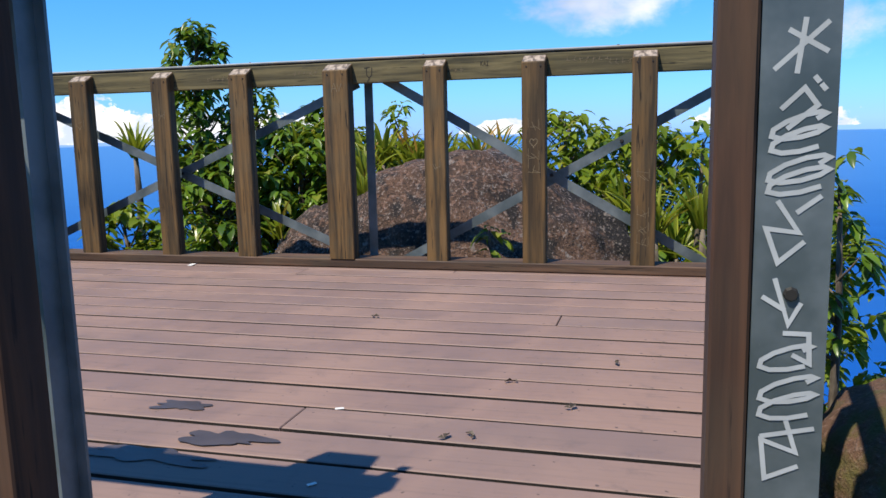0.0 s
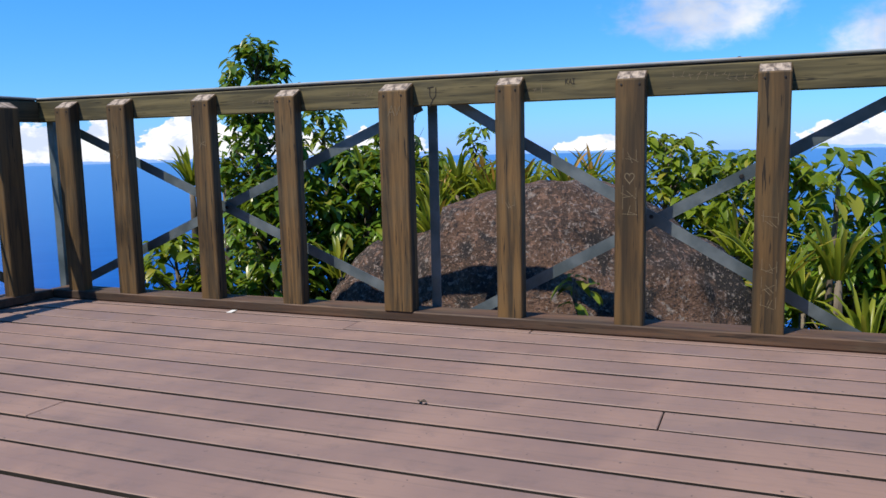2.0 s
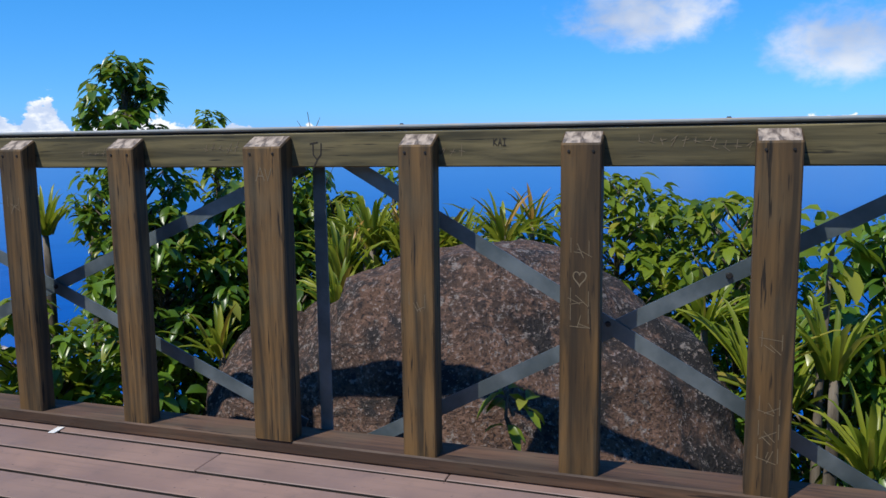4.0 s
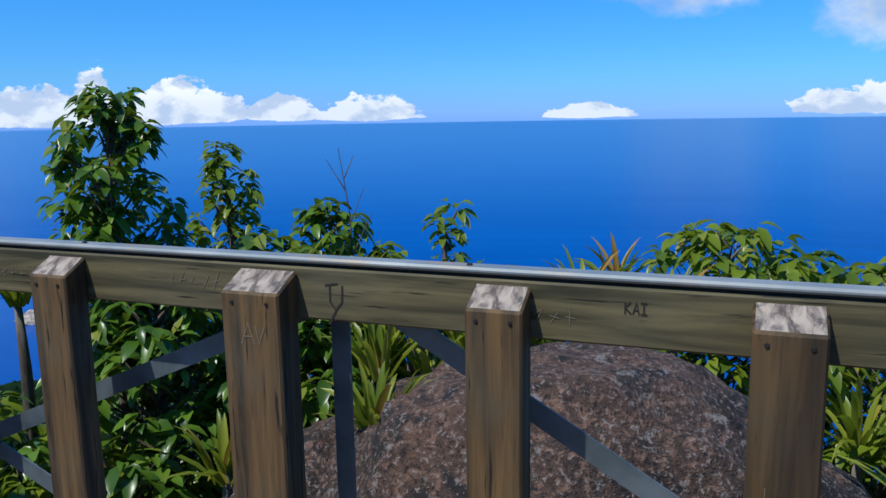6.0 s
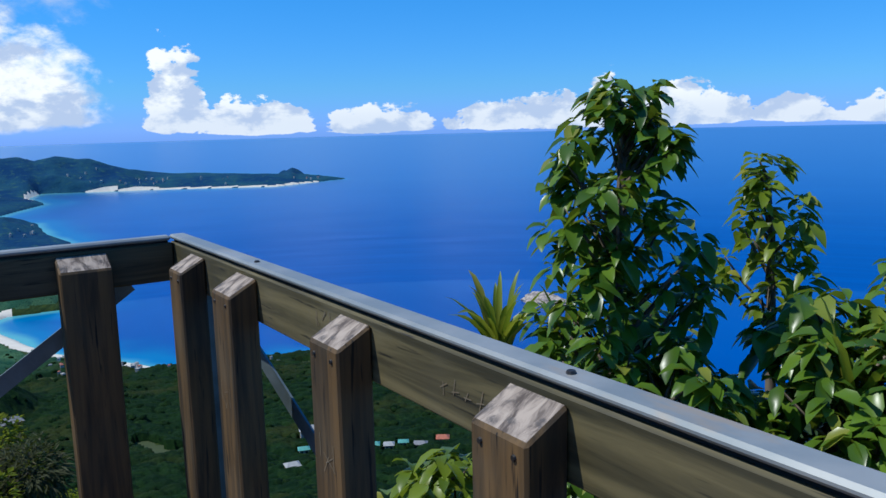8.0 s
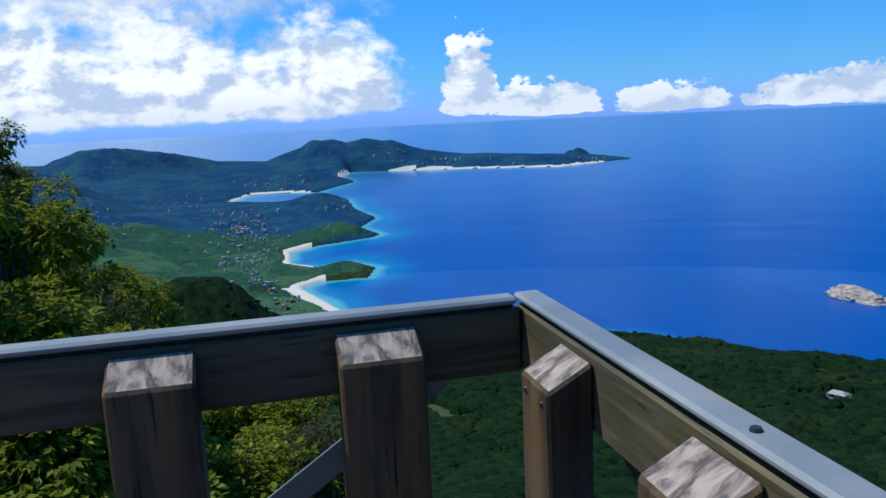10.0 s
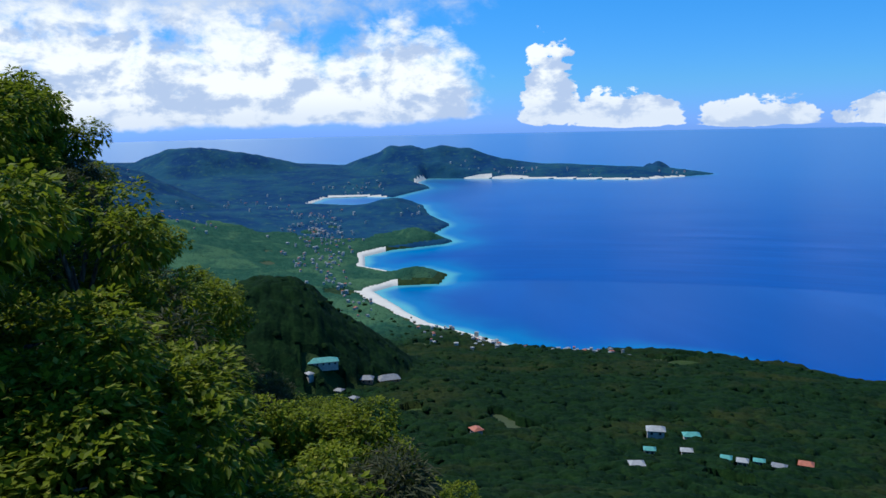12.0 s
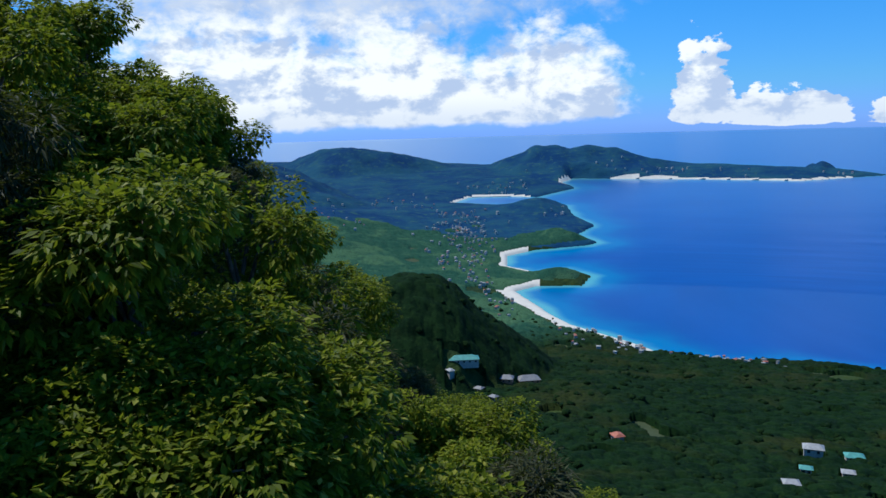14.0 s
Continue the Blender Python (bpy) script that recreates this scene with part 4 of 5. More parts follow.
for a, b in (((0.0, 0.02, 0.8), (0.09, 0.02, 1.0)), ((-0.02, 0.02, 0.98), (-0.13, 0.0, 1.16)), ((0.01, 0.01, 0.62), (0.12, 0.05, 0.86)), ((-0.03, 0.02, 1.05), (0.03, 0.03, 1.18)), ((0.01, 0.0, 0.55), (-0.10, 0.02, 0.78))):
    mesh_part("branch", *tube([a, b], [0.004, 0.0015], 4), BARK, twig)
strap_plant((-1.50, 2.30, 0.72), 12, 0.34, "small tuft of strap leaves round a dry twig", 70, wide=0.022)

# ---------------------------------------------------------------- trees of the wooded spur


def tree_model(seed, tall, wide, leaves, leaf_size, mat, label, profile=SHORT, narrow=0.52):
    random.seed(seed)
    root = thing("hill_tree", (0, 0, 0), label, "tree", "trees of the wooded slope")
    stem = [Vector((0.25 * math.sin(2 * t + seed), 0.25 * math.cos(3 * t + seed), tall * 0.8 * t)) for t in (0, 0.3, 0.6, 1.0)]
    vs, fs = tube(stem, [0.16, 0.13, 0.09, 0.03])
    mesh_part("trunk", vs, fs, BARK, root, smooth=True)
    vs, fs, rows = [], [], []
    lobes = []
    for k in range(16):
        a, t = random.uniform(0, 6.283), random.uniform(0.42, 0.97)
        r = wide * random.uniform(0.25, 0.8) * math.sqrt(max(0.1, 1 - ((t - 0.62) / 0.45) ** 2))
        c = Vector((math.cos(a) * r, math.sin(a) * r, tall * t))
        lobes.append((c, random.uniform(0.26, 0.42) * wide))
        v, g = tube([Vector((0, 0, tall * (t - 0.25))), c * 0.5 + Vector((0, 0, tall * t * 0.47)), c], [0.06, 0.04, 0.015], 5)
        fs += [tuple(i + len(vs) for i in q) for q in g]
        vs += v
    mesh_part("limb", vs, fs, BARK, root, smooth=True)
    for k in range(leaves // 6):
        c, r = random.choice(lobes)
        d = Vector((random.gauss(0, 1), random.gauss(0, 1), random.gauss(0.25, 1))).normalized()
        tip = c + Vector((d.x, d.y, d.z * 0.8)) * r * random.uniform(0.55, 1.08)
        for j in range(6):
            e = (d + Vector((random.uniform(-1, 1), random.uniform(-1, 1), random.uniform(-0.9, 0.6)))).normalized()
            size = leaf_size * random.uniform(0.7, 1.3)
            rows.append((tip + e * size * 0.3, e, size, size * narrow))
    vs, fs = [], []
    for p, d, long, wide_leaf in rows:
        s = d.cross(Vector((random.uniform(-.4, .4), random.uniform(-.4, .4), 1))).normalized() * wide_leaf * 0.5
        k, middle = len(vs), p + d * long * 0.45 - Vector((0, 0, 0.12 * long))
        vs += [p, middle + s, p + d * long - Vector((0, 0, 0.4 * long)), middle - s]
        fs += [(k, k + 1, k + 2), (k, k + 2, k + 3)]
    mesh_part("crown", vs, fs, mat, root)
    return root


models = [tree_model(51, 6.0, 2.1, 15000, 0.165, HILL_LEAF, "dense green tree with drooping leaf clusters on the slope"),
          tree_model(52, 7.2, 2.4, 17000, 0.165, HILL_LEAF, "tall dense green tree on the slope"),
          tree_model(53, 5.2, 1.9, 12000, 0.16, SUNNY_LEAF, "yellow-green sunlit tree on the slope"),
          tree_model(54, 6.0, 1.8, 10000, 0.24, DARK_LEAF, "dark tree with narrow greyish leaves on the slope", narrow=0.2)]
random.seed(77)


def spur_top(az, r):
    return EYE_Z + r * math.tan(radians(float(np.interp(az, TREE_AZ, TREE_EL))))


spots = []
for r, step in ((13, 8.5), (17, 7.0), (22, 5.6), (28, 4.6), (35, 3.8)):
    az = 77.0 + random.uniform(0, 3)
    while az < 140:
        if not (r < 15 and az < 84):
            spots.append((az + random.uniform(-1, 1), r + random.uniform(-1.5, 1.5)))
        az += step
for az in range(92, 134, 5):
    edge = float(np.interp(az, TREE_AZ, TREE_EL))
    for r, drop, floor in ((12.5, 5.0, -7.5), (11.0, 8.0, -12.0), (9.6, 11.5, -16.5), (8.4, 16.0, -22.0)):
        spots.append((az + random.uniform(-2, 2), r + random.uniform(-0.5, 0.5), min(edge - drop, floor)))
used = set()
for n, (az, r, *low_el) in enumerate(spots):
    kind = 3 if (96.5 < az < 106.5 and r < 24 and not low_el) or random.random() < 0.08 else random.choice((0, 2, 1, 2, 2) if az < 97 else (0, 0, 1, 1, 0, 2))
    if low_el:
        kind = random.choice((0, 2, 2))
    tall = (6.0, 7.2, 5.2, 6.0)[kind]
    x, y = plan(az, r)
    # nearer trees stand lower on the slope, so that the crowns step up behind one another
    crest = spur_top(az, r) + 0.5 - max(0.0, (26 - r)) * 0.14 * (1 if az > 90 else 0.5)
    scale = random.uniform(0.82, 1.12) * (0.8 if az < 88 else 1.0)
    if low_el:
        crest, scale = EYE_Z + r * math.tan(radians(low_el[0])), random.uniform(0.72, 0.95)
    m = Matrix.Translation((x, y, crest - tall * scale)) @ Matrix.Rotation(random.uniform(0, 6.28), 4, "Z") @ Matrix.Scale(scale, 4)
    if kind in used:
        copy_thing(models[kind], m)
    else:
        models[kind].matrix_basis = m
        used.add(kind)

# ---------------------------------------------------------------- far woods and houses


def sighted(az, dip):
    """How far off the ground lies that is seen on a bearing under a dip, both in degrees."""
    r = np.arange(90.0, 3000.0, 1.5)
    z = ground_z(np.full(r.shape, float(az)), r)[0]
    return float(r[np.argmax(z > EYE_Z + r * math.tan(radians(dip)))])


# bearing, dip, length, width, turn
HOMES = [(86.3, -18.6, 20, 13, 100, PINK_WALL, GREY_ROOF, 2, "large terracotta house with a grey hipped roof"),
         (87.9, -18.3, 11, 10, 80, PINK_WALL, GREY_ROOF, 1, "small terracotta house with a grey roof"),
         (91.1, -17.0, 27, 11, 96, PALE_WALL, GREEN_ROOF, 1, "long pale house with a green sheet roof"),
         (92.1, -17.8, 6, 5, 30, PALE_WALL, PALE_ROOF, 1, "small pale house among the trees"),
         (90.0, -19.0, 7, 6, 60, PALE_WALL, GREY_ROOF, 1, "small pale house among the trees"),
         (88.9, -19.6, 6, 5, 45, PALE_WALL, GREY_ROOF, 1, "small pale house among the trees"),
         (79.8, -22.3, 7, 6, 15, PALE_WALL, RED_ROOF, 1, "small house with a red roof"),
         (66.6, -22.2, 11, 8, 70, PALE_WALL, PALE_ROOF, 2, "two-storey white house with a pale roof"),
         (64.1, -22.0, 10, 7, 75, PALE_WALL, GREEN_ROOF, 1, "white house with a green roof"),
         (64.4, -23.1, 6, 5, 70, PALE_WALL, PALE_ROOF, 1, "small white house on the slope"),
         (67.0, -23.2, 6, 5, 70, PALE_WALL, GREEN_ROOF, 1, "white house with a green roof"),
         (67.9, -24.3, 7, 6, 80, PINK_WALL, PALE_ROOF, 1, "pink house with a pale roof"),
         (61.7, -23.3, 5, 5, 60, PALE_WALL, GREEN_ROOF, 1, "white house with a green roof"),
         (60.6, -23.4, 5, 5, 60, PALE_WALL, PALE_ROOF, 1, "small white house on the slope"),
         (59.5, -23.2, 5, 4, 60, PALE_WALL, GREEN_ROOF, 1, "white house with a green roof"),
         (58.2, -23.4, 7, 5, 50, PALE_WALL, GREY_ROOF, 1, "pale house with a grey roof"),
         (56.5, -23.0, 7, 6, 55, PINK_WALL, RED_ROOF, 1, "small house with a red roof"),
         (49.5, -19.5, 12, 8, 30, PALE_WALL, PALE_ROOF, 1, "white house near the shore")]
HOMES = [(az, sighted(az, dip), *rest) for az, dip, *rest in HOMES]
random.seed(5)
rng = np.random.default_rng(11)
bm = bmesh.new()
bmesh.ops.create_icosphere(bm, subdivisions=2, radius=1.0)
ball = np.array([v.co[:] for v in bm.verts])
ball_faces = np.array([[v.index for v in f.verts] for f in bm.faces])
bm.free()


def cells(x, y, size, seed):
    """Rounded crowns on a jittered grid: height 0 to 1 and each crown's own random value."""
    gx, gy = np.floor(x / size).astype(np.int64), np.floor(y / size).astype(np.int64)
    best, own = np.zeros(x.shape), np.zeros(x.shape)
    for ox in (-1, 0, 1):
        for oy in (-1, 0, 1):
            ix, iy = (gx + ox).astype(float), (gy + oy).astype(float)
            px, py, pick = [hash_noise(ix, iy, seed + k) for k in range(3)]
            wide = size * (0.55 + 0.40 * pick)
            d2 = ((x - (ix + 0.15 + 0.7 * px) * size) ** 2 + (y - (iy + 0.15 + 0.7 * py) * size) ** 2) / wide ** 2
            h = np.sqrt(np.maximum(0, 1 - d2)) * (0.55 + 0.45 * pick)
            own = np.where(h > best, pick * 7.31 % 1.0, own)
            best = np.maximum(best, h)
    return best, own


def cleared(az, r, x, y):
    bare = (fractal(x / 42, y / 42, 3, 21) > 0.77) & (r > 330) & (r < 1400)
    for home in HOMES:
        bare |= (np.abs(np.radians(az - home[0])) * home[1] < home[2] * 0.5 + 0.5) & (r > home[1] - (13 if home[1] > 400 else 6)) & (r < home[1] + 5)
    for az0, r0, wide, deep in ((64.8, 724, 14, 26), (89.7, 1104, 22, 30), (84.6, 430, 7, 14), (61.5, 300, 9, 9)):
        bare |= (np.radians(az - az0) * r0 / wide) ** 2 + ((r - r0) / deep) ** 2 < 1
    return bare


CANOPY_AZ = np.arange(44, 110.1, 0.085)
CANOPY_R = np.concatenate([np.geomspace(62, 1060, 570), np.arange(1066, 1720, 6.0)])


def canopy_level(az, r):
    x, y = plan(az, r)
    z, d = ground_z(az, r)
    big, tone = cells(x, y, 7.5, 40)
    small, other = cells(x, y, 3.1, 50)
    tall = np.clip(np.minimum(d - 12, 30) / 12, 0, 1) * (1 - 0.55 * np.clip((r - 800) / 500, 0, 1))
    lift = (0.4 + 3.6 * big + 1.0 * small + 1.2 * fractal(x / 18, y / 18, 2, 61)) * tall
    keep_off = cleared(az, r, x, y) | (d < np.where((r < 1130) & (az > 72) & (az < 90), 33, 13)) | (r > 1430 + 270 * fractal(x / 90, y / 90, 3, 71))
    return np.where(keep_off, z - 2.5, z + lift * np.clip(r / 160, 0.45, 1)), 0.7 * tone + 0.3 * other


verts, quads, ga, gr, tones = polar_sheet(CANOPY_AZ, CANOPY_R, canopy_level)
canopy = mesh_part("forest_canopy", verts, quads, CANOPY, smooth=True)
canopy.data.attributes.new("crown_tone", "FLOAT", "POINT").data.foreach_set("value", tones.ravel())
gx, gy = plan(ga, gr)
# By distance: shadow-dark forest colour gives way to the paler plain.
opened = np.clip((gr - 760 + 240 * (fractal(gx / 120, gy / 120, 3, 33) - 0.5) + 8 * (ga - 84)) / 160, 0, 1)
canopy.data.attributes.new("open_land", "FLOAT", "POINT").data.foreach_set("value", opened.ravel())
tagged(canopy, "unbroken dark green canopy of the forest below", "forest", kind="stuff")

# single trees that stand above the canopy
ca = rng.uniform(44, 110, 2600)
cr = 80 * (1000 / 80) ** np.sqrt(rng.uniform(0, 1, 2600))
cz, cd = ground_z(ca, cr)
cx, cy = plan(ca, cr)
keep = (cd > 14) & ~cleared(ca, cr, cx, cy)
cx, cy, cz, cr = cx[keep], cy[keep], cz[keep], cr[keep]
count = len(cx)
size = rng.uniform(1.0, 2.3, count) * np.clip(0.50 + cr / 620, 0.55, 1.3)
lump = 1 + rng.uniform(-0.36, 0.36, (count, len(ball)))
verts = ball[None] * lump[..., None] * size[:, None, None] * np.array([1, 1, 0.8])
verts += np.stack([cx, cy, cz + 2.6 * np.clip(cr / 160, 0.45, 1) + size * 0.3], -1)[:, None]
faces = ball_faces[None] + (np.arange(count) * len(ball))[:, None, None]
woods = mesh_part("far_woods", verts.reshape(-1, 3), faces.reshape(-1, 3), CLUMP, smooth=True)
tagged(woods, "single tree crowns standing above the forest canopy", "forest", kind="stuff")


def house(at, size, turn, wall_mat, roof_mat, label, storeys=1):
    """Walls, a hipped roof with eaves, windows."""
    root = thing("house", at, label, "house", "houses on the slope", turn=turn)
    a, b = size[0] / 2, size[1] / 2
    h = 2.9 * storeys
    part("wall", box((-a, -b, -3), (a, b, h), 0.05), wall_mat, root)
    bm = bmesh.new()
    e = 0.7
    low = [bm.verts.new(p) for p in ((-a - e, -b - e, h + 0.02), (a + e, -b - e, h + 0.02), (a + e, b + e, h + 0.02), (-a - e, b + e, h + 0.02))]
    ridge = [bm.verts.new((-a * 0.55, 0, h + size[1] * 0.30)), bm.verts.new((a * 0.55, 0, h + size[1] * 0.30))]
    for f in ((low[0], low[1], ridge[1], ridge[0]), (low[1], low[2], ridge[1]), (low[2], low[3], ridge[0], ridge[1]), (low[3], low[0], ridge[0]), (low[3], low[2], low[1], low[0])):
        bm.faces.new(f)
    part("roof", bm, roof_mat, root)
    for s in range(storeys):
        for k in range(max(2, int(size[0] / 3.5))):
            wx = -a + (k + 0.5) * size[0] / max(2, int(size[0] / 3.5))
            for sign in (-1, 1):
                lo, hi = sorted((sign * (b + 0.03), sign * (b - 0.12)))
                part("window", box((wx - 0.6, lo, s * 2.9 + 0.9), (wx + 0.6, hi, s * 2.9 + 2.2), 0.02), DARK_GLASS, root)
    return root


def on_ground(az, r):
    x, y = plan(az, r)
    z = float(ground_z(np.array([float(az)]), np.array([float(r)]))[0][0])
    return x, y, z


for az, r, a, b, turn, wall_mat, roof_mat, storeys, label in HOMES:
    x, y, z = on_ground(az, r)
    house((x, y, z + (0.2 if r > 400 else 1.2)), (a * 0.72, b * 0.72), turn, wall_mat, roof_mat, label, storeys)

# the villages on the plain: too far off to count
random.seed(9)
vs, fs, ms = [], [], []


def hut(x, y, z, a, b, h, turn, tone):
    c, s = math.cos(turn), math.sin(turn)
    first = len(vs)
    for dz, k in ((-2, 1.0), (h, 1.0), (h + 0.2, 1.15), (h + a * 0.4, 0.35)):
        for px, py in ((-a, -b), (a, -b), (a, b), (-a, b)):
            vs.append((x + (px * c - py * s) * k, y + (px * s + py * c) * k, z + dz))
    for level in (0, 2):
        for k in range(4):
            n = (k + 1) % 4
            fs.append((first + level * 4 + k, first + level * 4 + n, first + level * 4 + 4 + n, first + level * 4 + 4 + k))
            ms.append(0 if level == 0 else tone)
    fs.append(tuple(first + 12 + k for k in range(4)))
    ms.append(tone)


GROUPS = [(90.8, 1560, 2.6, 130, 75), (91.0, 1330, 2.4, 70, 26), (89.8, 1180, 1.6, 70, 12), (79.5, 835, 1.8, 26, 14), (82.5, 880, 1.6, 40, 14), (72.0, 775, 3.0, 14, 14),
          (88.0, 1010, 1.2, 40, 8), (99.5, 1560, 1.5, 90, 8), (95.5, 1950, 3.0, 120, 10), (84.5, 1800, 1.0, 60, 5), (76.0, 2620, 7.0, 40, 16), (88.5, 2280, 3.0, 40, 14), (103.0, 1900, 1.0, 60, 5), (66, 2600, 1.5, 20, 4)]
for az, r, da, dr, n in GROUPS:
    for k in range(int(n * 1.7)):
        a, q = random.gauss(az, da * 0.5), random.gauss(r, dr)
        x, y, z = on_ground(a, q)
        d = float(inland(np.array([x]), np.array([y]))[0])
        if d > 14:
            s = random.uniform(1.2, 2.5) * (0.7 + q / 4500)
            hut(x, y, z + 1.5, s, s * random.uniform(0.6, 0.9), random.uniform(2.5, 5), random.uniform(0, 3), random.choice((1, 1, 2, 3)))
village = mesh_part("village_houses", vs, fs, [PALE_WALL, PALE_ROOF, GREY_ROOF, RED_ROOF])
village.data.polygons.foreach_set("material_index", ms)
tagged(village, "white village houses scattered over the coastal plain", "village", kind="stuff")

# ---------------------------------------------------------------- deck boards
random.seed(3)
rows_of_boards = int((-BACK_Y + 0.2 + 2.9) / PITCH)
BUTTS = (0.20, -0.75, -1.9, 9, 9, 9, 0.9, 9, 9, -1.2, 9, 9, 9, 0.3, 9, 9, 9, 9, 9, 9)
for k in range(rows_of_boards):
    y1 = 0.121 - k * PITCH
    y0 = y1 - PITCH + GAP
    if y1 > BACK_Y - 0.1:
        left, right = LEFT_X - 0.08, right_edge((y0 + y1) / 2) + 0.03
    else:
        left, right = 0.15, 1.62
    cuts = [left, right]
    if right - left > 3 and BUTTS[k % 20] < right - 0.3:
        cuts = [left, BUTTS[k % 20] + random.uniform(-0.04, 0.04), right]
    for a, b in zip(cuts, cuts[1:]):
        mid_x, mid_y = (a + b) / 2, (y0 + y1) / 2
        drop = random.uniform(0, 0.003)
        bm = box((a - mid_x + 0.002, y0 - mid_y, -0.038), (b - mid_x - 0.002, y1 - mid_y, 0), 0.003)
        # Board sides take the gap colour, so the joints read dark.
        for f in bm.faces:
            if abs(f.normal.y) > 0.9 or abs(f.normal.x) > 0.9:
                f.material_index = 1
        ob = part("board", bm, [DECK, GAP_WOOD], deck)
        ob.location = (mid_x, mid_y, -drop)
for jx in (-2.9, -2.0, -1.1, -0.2, 0.7, 1.4):
    part("joist", box((jx - 0.025, -3.5 if jx < 0.3 else -6.0, -0.23), (jx + 0.025, 0.1, -0.044), 0), DARK_WOOD, deck)
for px, py in ((-3.0, -0.1), (-3.0, -3.2), (0.9, -0.1), (1.2, -3.2), (-1.0, -1.6), (1.2, -5.6), (0.3, -5.6)):
    part("pile", box((px - 0.08, py - 0.08, -6.0), (px + 0.08, py + 0.08, -0.24), 0.01), DARK_WOOD, deck)

# ---------------------------------------------------------------- marks, stains and litter


def ribbon(bm, points, wide):
    """A flat painted or scratched line through points on a vertical face (x, z); y is 0."""
    at = [Vector((x, 0, z)) for x, z in points]
    at = [p for k, p in enumerate(at) if k == 0 or (p - at[k - 1]).length > 1e-6]
    rows = []
    for k, p in enumerate(at):
        back = (p - at[k - 1]).normalized() if k else None
        ahead = (at[k + 1] - p).normalized() if k + 1 < len(at) else None
        d = ahead if back is None else back if ahead is None else back + ahead
        if d.length < 0.2:
            d = ahead
        d = d.normalized()
        reach = wide / 2 / max(0.5, abs(d.dot(ahead or back)))
        side_way = Vector((-d.z, 0, d.x)) * reach
        p = p + d * wide * (0.3 if ahead is None else -0.3 if back is None else 0) + Vector((0, -0.00002 * (k + len(bm.faces)), 0))
        rows.append((bm.verts.new(p - side_way), bm.verts.new(p + side_way)))
    for (a, b), (c, d) in zip(rows, rows[1:]):
        bm.faces.new((a, c, d, b))


def marks(name, parent, at, lines, wide, mat, label, scale=(1, 1, 1)):
    """Each line is a stroke of its own on the face of its parent."""
    for k, points in enumerate(lines):
        bm = bmesh.new()
        ribbon(bm, points, wide)
        bmesh.ops.recalc_face_normals(bm, faces=bm.faces)
        ob = part(name, bm, mat, parent, label)
        ob.location, ob.scale = (at[0], at[1] - 0.00006 * k, at[2]), scale


def loops(x, z, wide, tall, turns, lean=0.3):
    """A scrawl of overlapping slanted loops going down."""
    out = []
    for k in range(turns * 9 + 1):
        t = k / (turns * 9)
        a = 2 * math.pi * turns * t
        out.append((x + wide * (0.5 * math.cos(a) + lean * math.sin(a)), z - tall * t + 0.22 * wide * math.sin(a) * 1.2))
    return out


scrawl = [[(-0.030, 0.905), (0.030, 0.960)], [(-0.014, 0.952), (0.030, 0.925)], [(0.004, 0.965), (-0.004, 0.900)],
          [(0.018, 0.893), (0.022, 0.888)], [(0.026, 0.883), (0.030, 0.878)], [(-0.020, 0.855), (0.006, 0.880), (0.022, 0.858), (-0.012, 0.830)],
          loops(0.0, 0.842, 0.046, 0.036, 2, 0.5), loops(0.002, 0.785, 0.052, 0.030, 2, 0.5), [(-0.020, 0.735), (0.006, 0.695), (-0.034, 0.700), (-0.018, 0.655), (0.012, 0.682)],
          [(0.004, 0.722), (0.030, 0.742)], [(-0.020, 0.632), (-0.002, 0.572), (0.012, 0.600)], [(-0.034, 0.608), (-0.008, 0.592)],
          [(-0.006, 0.560), (0.024, 0.560), (0.026, 0.520), (0.006, 0.530)], loops(-0.004, 0.538, 0.046, 0.022, 1, 0.5), loops(0.0, 0.495, 0.050, 0.046, 2, 0.5),
          [(0.0, 0.44), (0.014, 0.395), (-0.03, 0.41), (-0.024, 0.355), (0.016, 0.375)], [(-0.03, 0.415), (0.034, 0.43)]]
for k, stroke in enumerate(scrawl):
    marks("paint_stroke", right_channel, (1.520, -3.3724 - 0.00008 * k, 0.0), [stroke], 0.0065, CHALK, "white paint pen stroke")
posts = [o for o in main.children if o.name.startswith("post")]
beam = [o for o in main.children if o.name.startswith("beam")][0]
letter_a = [[(-0.020, 0), (0, 0.05), (0.016, 0)], [(-0.012, 0.018), (0.010, 0.018)]]
marks("carved_stroke", posts[4], (-0.005, -0.0012, 1.065), letter_a + [[(0.020, 0.045), (0.030, 0.002), (0.046, 0.045)]], 0.004, SCRATCH, "stroke of the scratched letters AV")
marks("carved_stroke", beam, (0.33, 0.0778, 1.186), [[(0, 0), (0, 0.04)], [(0.02, 0.04), (0, 0.02), (0.022, 0)], [(0.03, 0), (0.042, 0.04), (0.052, 0)], [(0.034, 0.014), (0.048, 0.014)],
      [(0.07, 0), (0.07, 0.04)], [(0.06, 0.04), (0.08, 0.04)], [(0.06, 0), (0.08, 0)]], 0.006, CARVED, "stroke of the carved letters KAI", (0.55, 1, 0.6))
marks("carved_stroke", beam, (-0.37, 0.0778, 1.14), [[(0, 0.06), (0, 0.02), (0.015, 0), (0.032, 0.02), (0.034, 0.06)], [(-0.012, 0.06), (0.02, 0.065)], [(0.016, 0), (-0.004, -0.035)]], 0.005, CARVED, "dark carved scrawl")
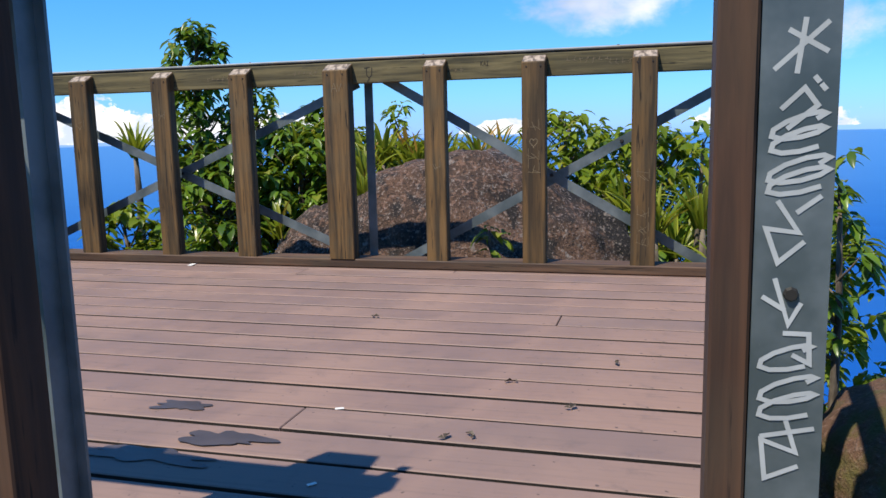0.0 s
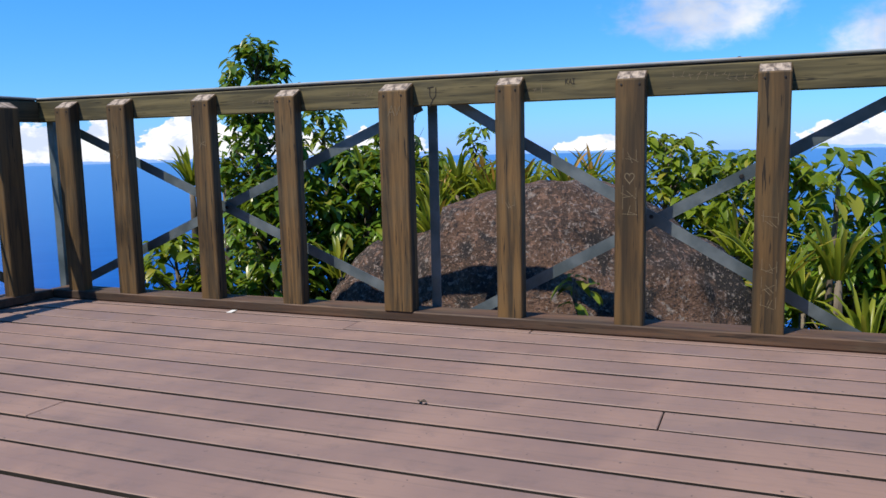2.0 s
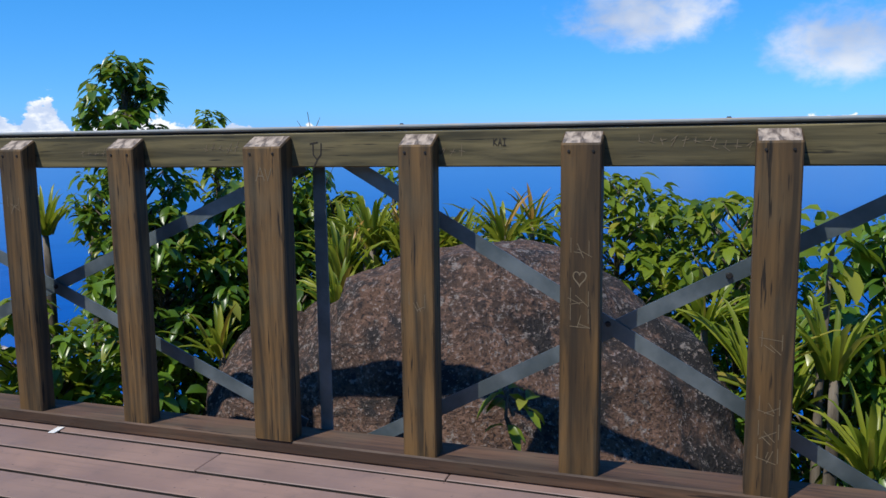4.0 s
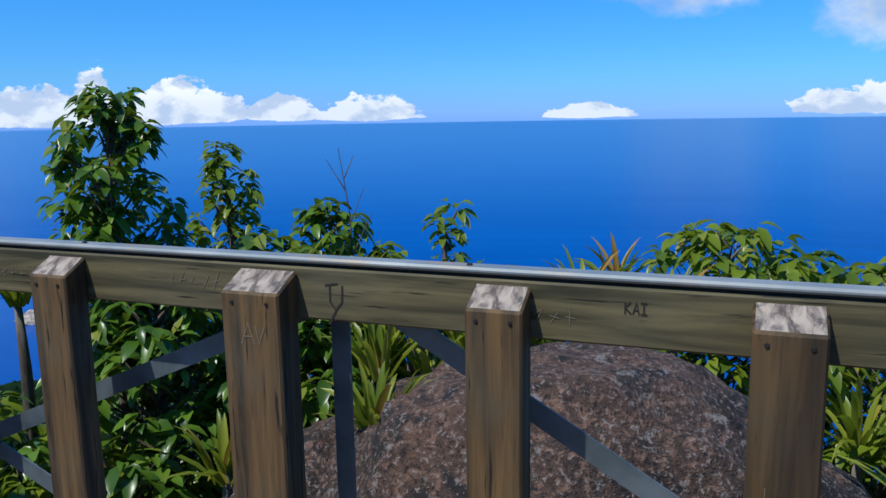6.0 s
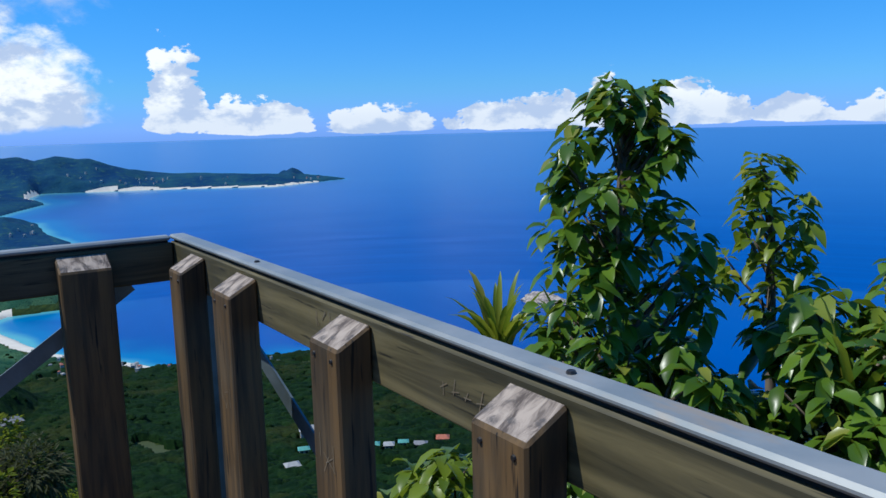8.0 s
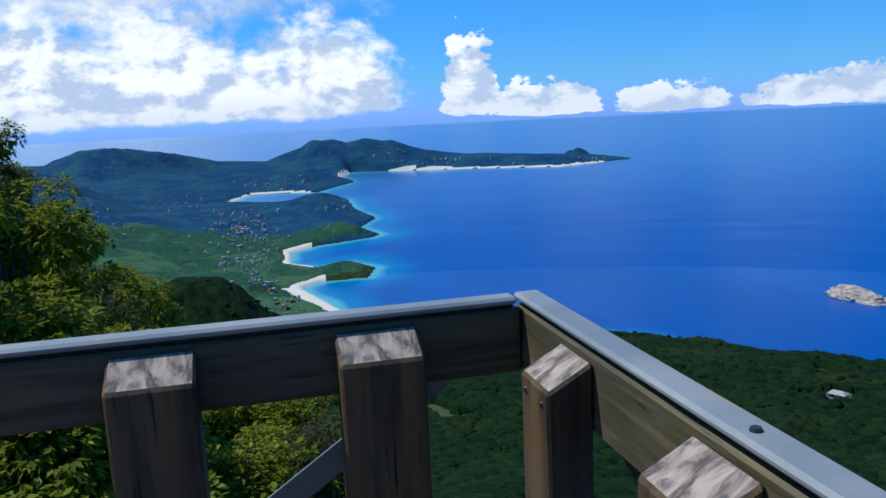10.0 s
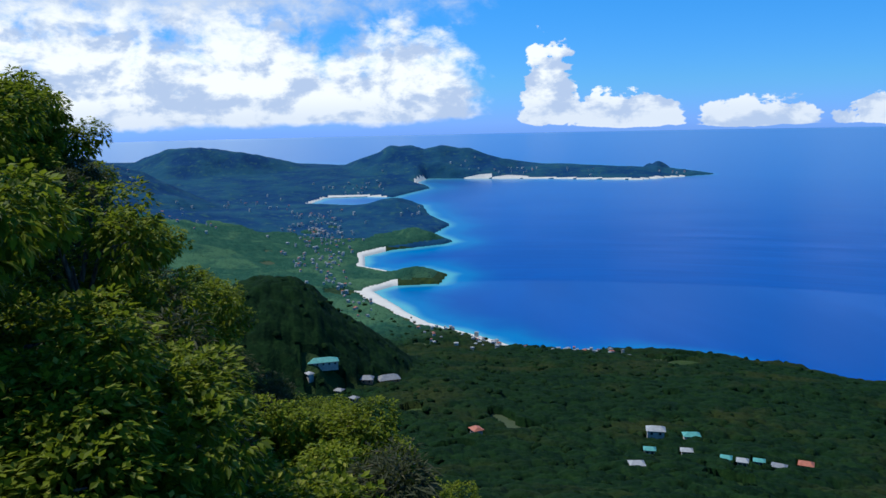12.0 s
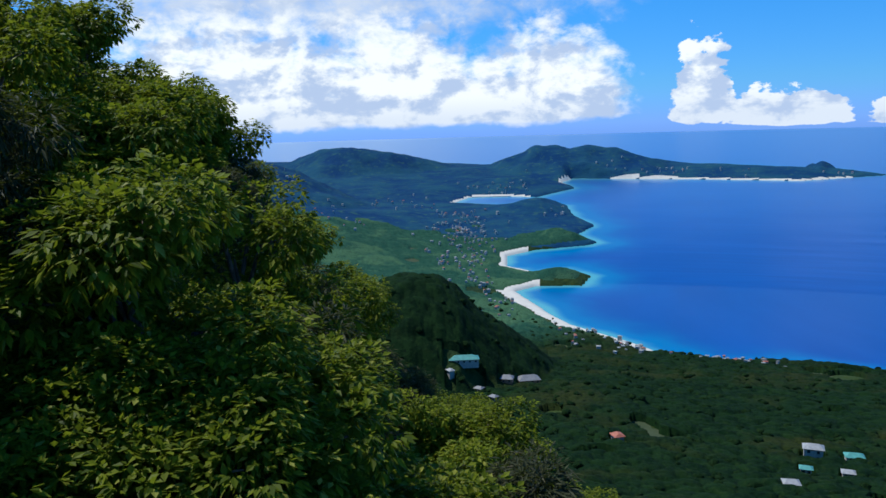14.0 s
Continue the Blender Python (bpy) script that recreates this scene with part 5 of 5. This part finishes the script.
for bx, n in ((0.82, 7), (-1.45, 5), (-1.95, 6), (-0.85, 5), (1.05, 5), (0.10, 4)):
    random.seed(int(bx * 100) + 900)
    lines = [[(k * 0.035 + random.uniform(0, 0.01), random.uniform(0, 0.02)), (k * 0.035 + random.uniform(0.0, 0.025), random.uniform(0.025, 0.045))] for k in range(n)]
    lines += [[(k * 0.035, 0.02), (k * 0.035 + 0.02, random.uniform(0, 0.04))] for k in range(n)]
    marks("scratch", beam, (bx, 0.0778, 1.16 + random.uniform(-0.02, 0.02)), lines, 0.0022, SCRATCH, "pale illegible scratch")
heart = [(0.022 * math.sin(t) ** 3, 0.0017 * (13 * math.cos(t) - 5 * math.cos(2 * t) - 2 * math.cos(3 * t) - math.cos(4 * t))) for t in [k * 0.314159 for k in range(21)]]
marks("carved_heart", posts[6], (0.0, -0.0012, 0.745), [heart], 0.004, SCRATCH, "scratched heart")
for k, z in ((6, 0.83), (6, 0.72 - 0.06), (6, 0.60), (7, 0.34), (7, 0.26), (7, 0.18), (7, 0.55), (2, 0.95), (5, 0.62), (1, 0.90)):
    random.seed(k * 50 + int(z * 100))
    lines = [[(random.uniform(-0.04, 0.0), random.uniform(-0.03, 0.03)), (random.uniform(0.0, 0.04), random.uniform(-0.03, 0.03))] for n in range(3)] + [[(-0.03, 0), (-0.03, 0.05)], [(0.03, -0.01), (0.03, 0.04)]]
    marks("scratch", posts[k], (0, -0.0012, z), lines, 0.0022, SCRATCH, "pale illegible scratch")


def patch(name, x, y, wide, long, mat, label, category, seed, z=0.0025):
    random.seed(seed)
    bm = bmesh.new()
    ring = []
    for k in range(40):
        t = 2 * math.pi * k / 40
        r = 1 + 0.9 * noise.noise(Vector((math.cos(t) * 2.2, math.sin(t) * 2.2, seed * 1.7)))
        ring.append(bm.verts.new((math.cos(t) * wide * r, math.sin(t) * long * r, 0)))
    bm.faces.new(ring)
    ob = part(name, bm, mat)
    ob.location = (x, y, z)
    return tagged(ob, label, category)


patch("damp_stain", -0.07, -2.41, 0.085, 0.040, DECK_PATCH, "dark damp stain on the deck boards", "stain", 3)
patch("damp_stain", 0.19, -2.62, 0.13, 0.045, DECK_PATCH, "dark damp stain on the deck boards", "stain", 5)
# This widest patch stands in for a cast shadow, put into the colour.
patch("damp_stain", 0.05, -2.77, 0.20, 0.045, DECK_PATCH, "dark damp stain on the deck boards", "stain", 6)
for x, y, s, seed in ((0.417, -2.337, 0.014, 1), (0.555, -2.837, 0.012, 2), (-1.57, -0.05, 0.035, 4)):
    ob = part("paper_scrap", add_box(bmesh.new(), (-s, -s * 0.45, 0), (s, s * 0.45, 0.003), 0.001), PAPER)
    ob.matrix_basis = pose(x, y, 0.0005, 0, 0, 25 * seed)
    tagged(ob, "small white paper scrap lying on the deck", "litter", "scraps on the deck")
for x, y, seed in ((0.794, -2.503, 1), (0.87, -2.47, 2), (0.886, -1.978, 3), (1.2, -1.7, 4), (0.1, -1.2, 5), (1.1, -2.2, 6)):
    vs, fs = blades([(Vector((0, 0, 0.004)), Vector((1, 0.2, 0.15)), 0.035, 0.02), (Vector((0, 0, 0.004)), Vector((-0.5, 1, 0.2)), 0.02, 0.014)], SHORT, 0.4, 0.1)
    ob = mesh_part("dry_leaf", vs, fs, BARK)
    ob.matrix_basis = pose(x, y, 0.001, 0, 0, 70 * seed)
    tagged(ob, "small curled brown leaf lying on the deck", "leaf", "leaves on the deck")
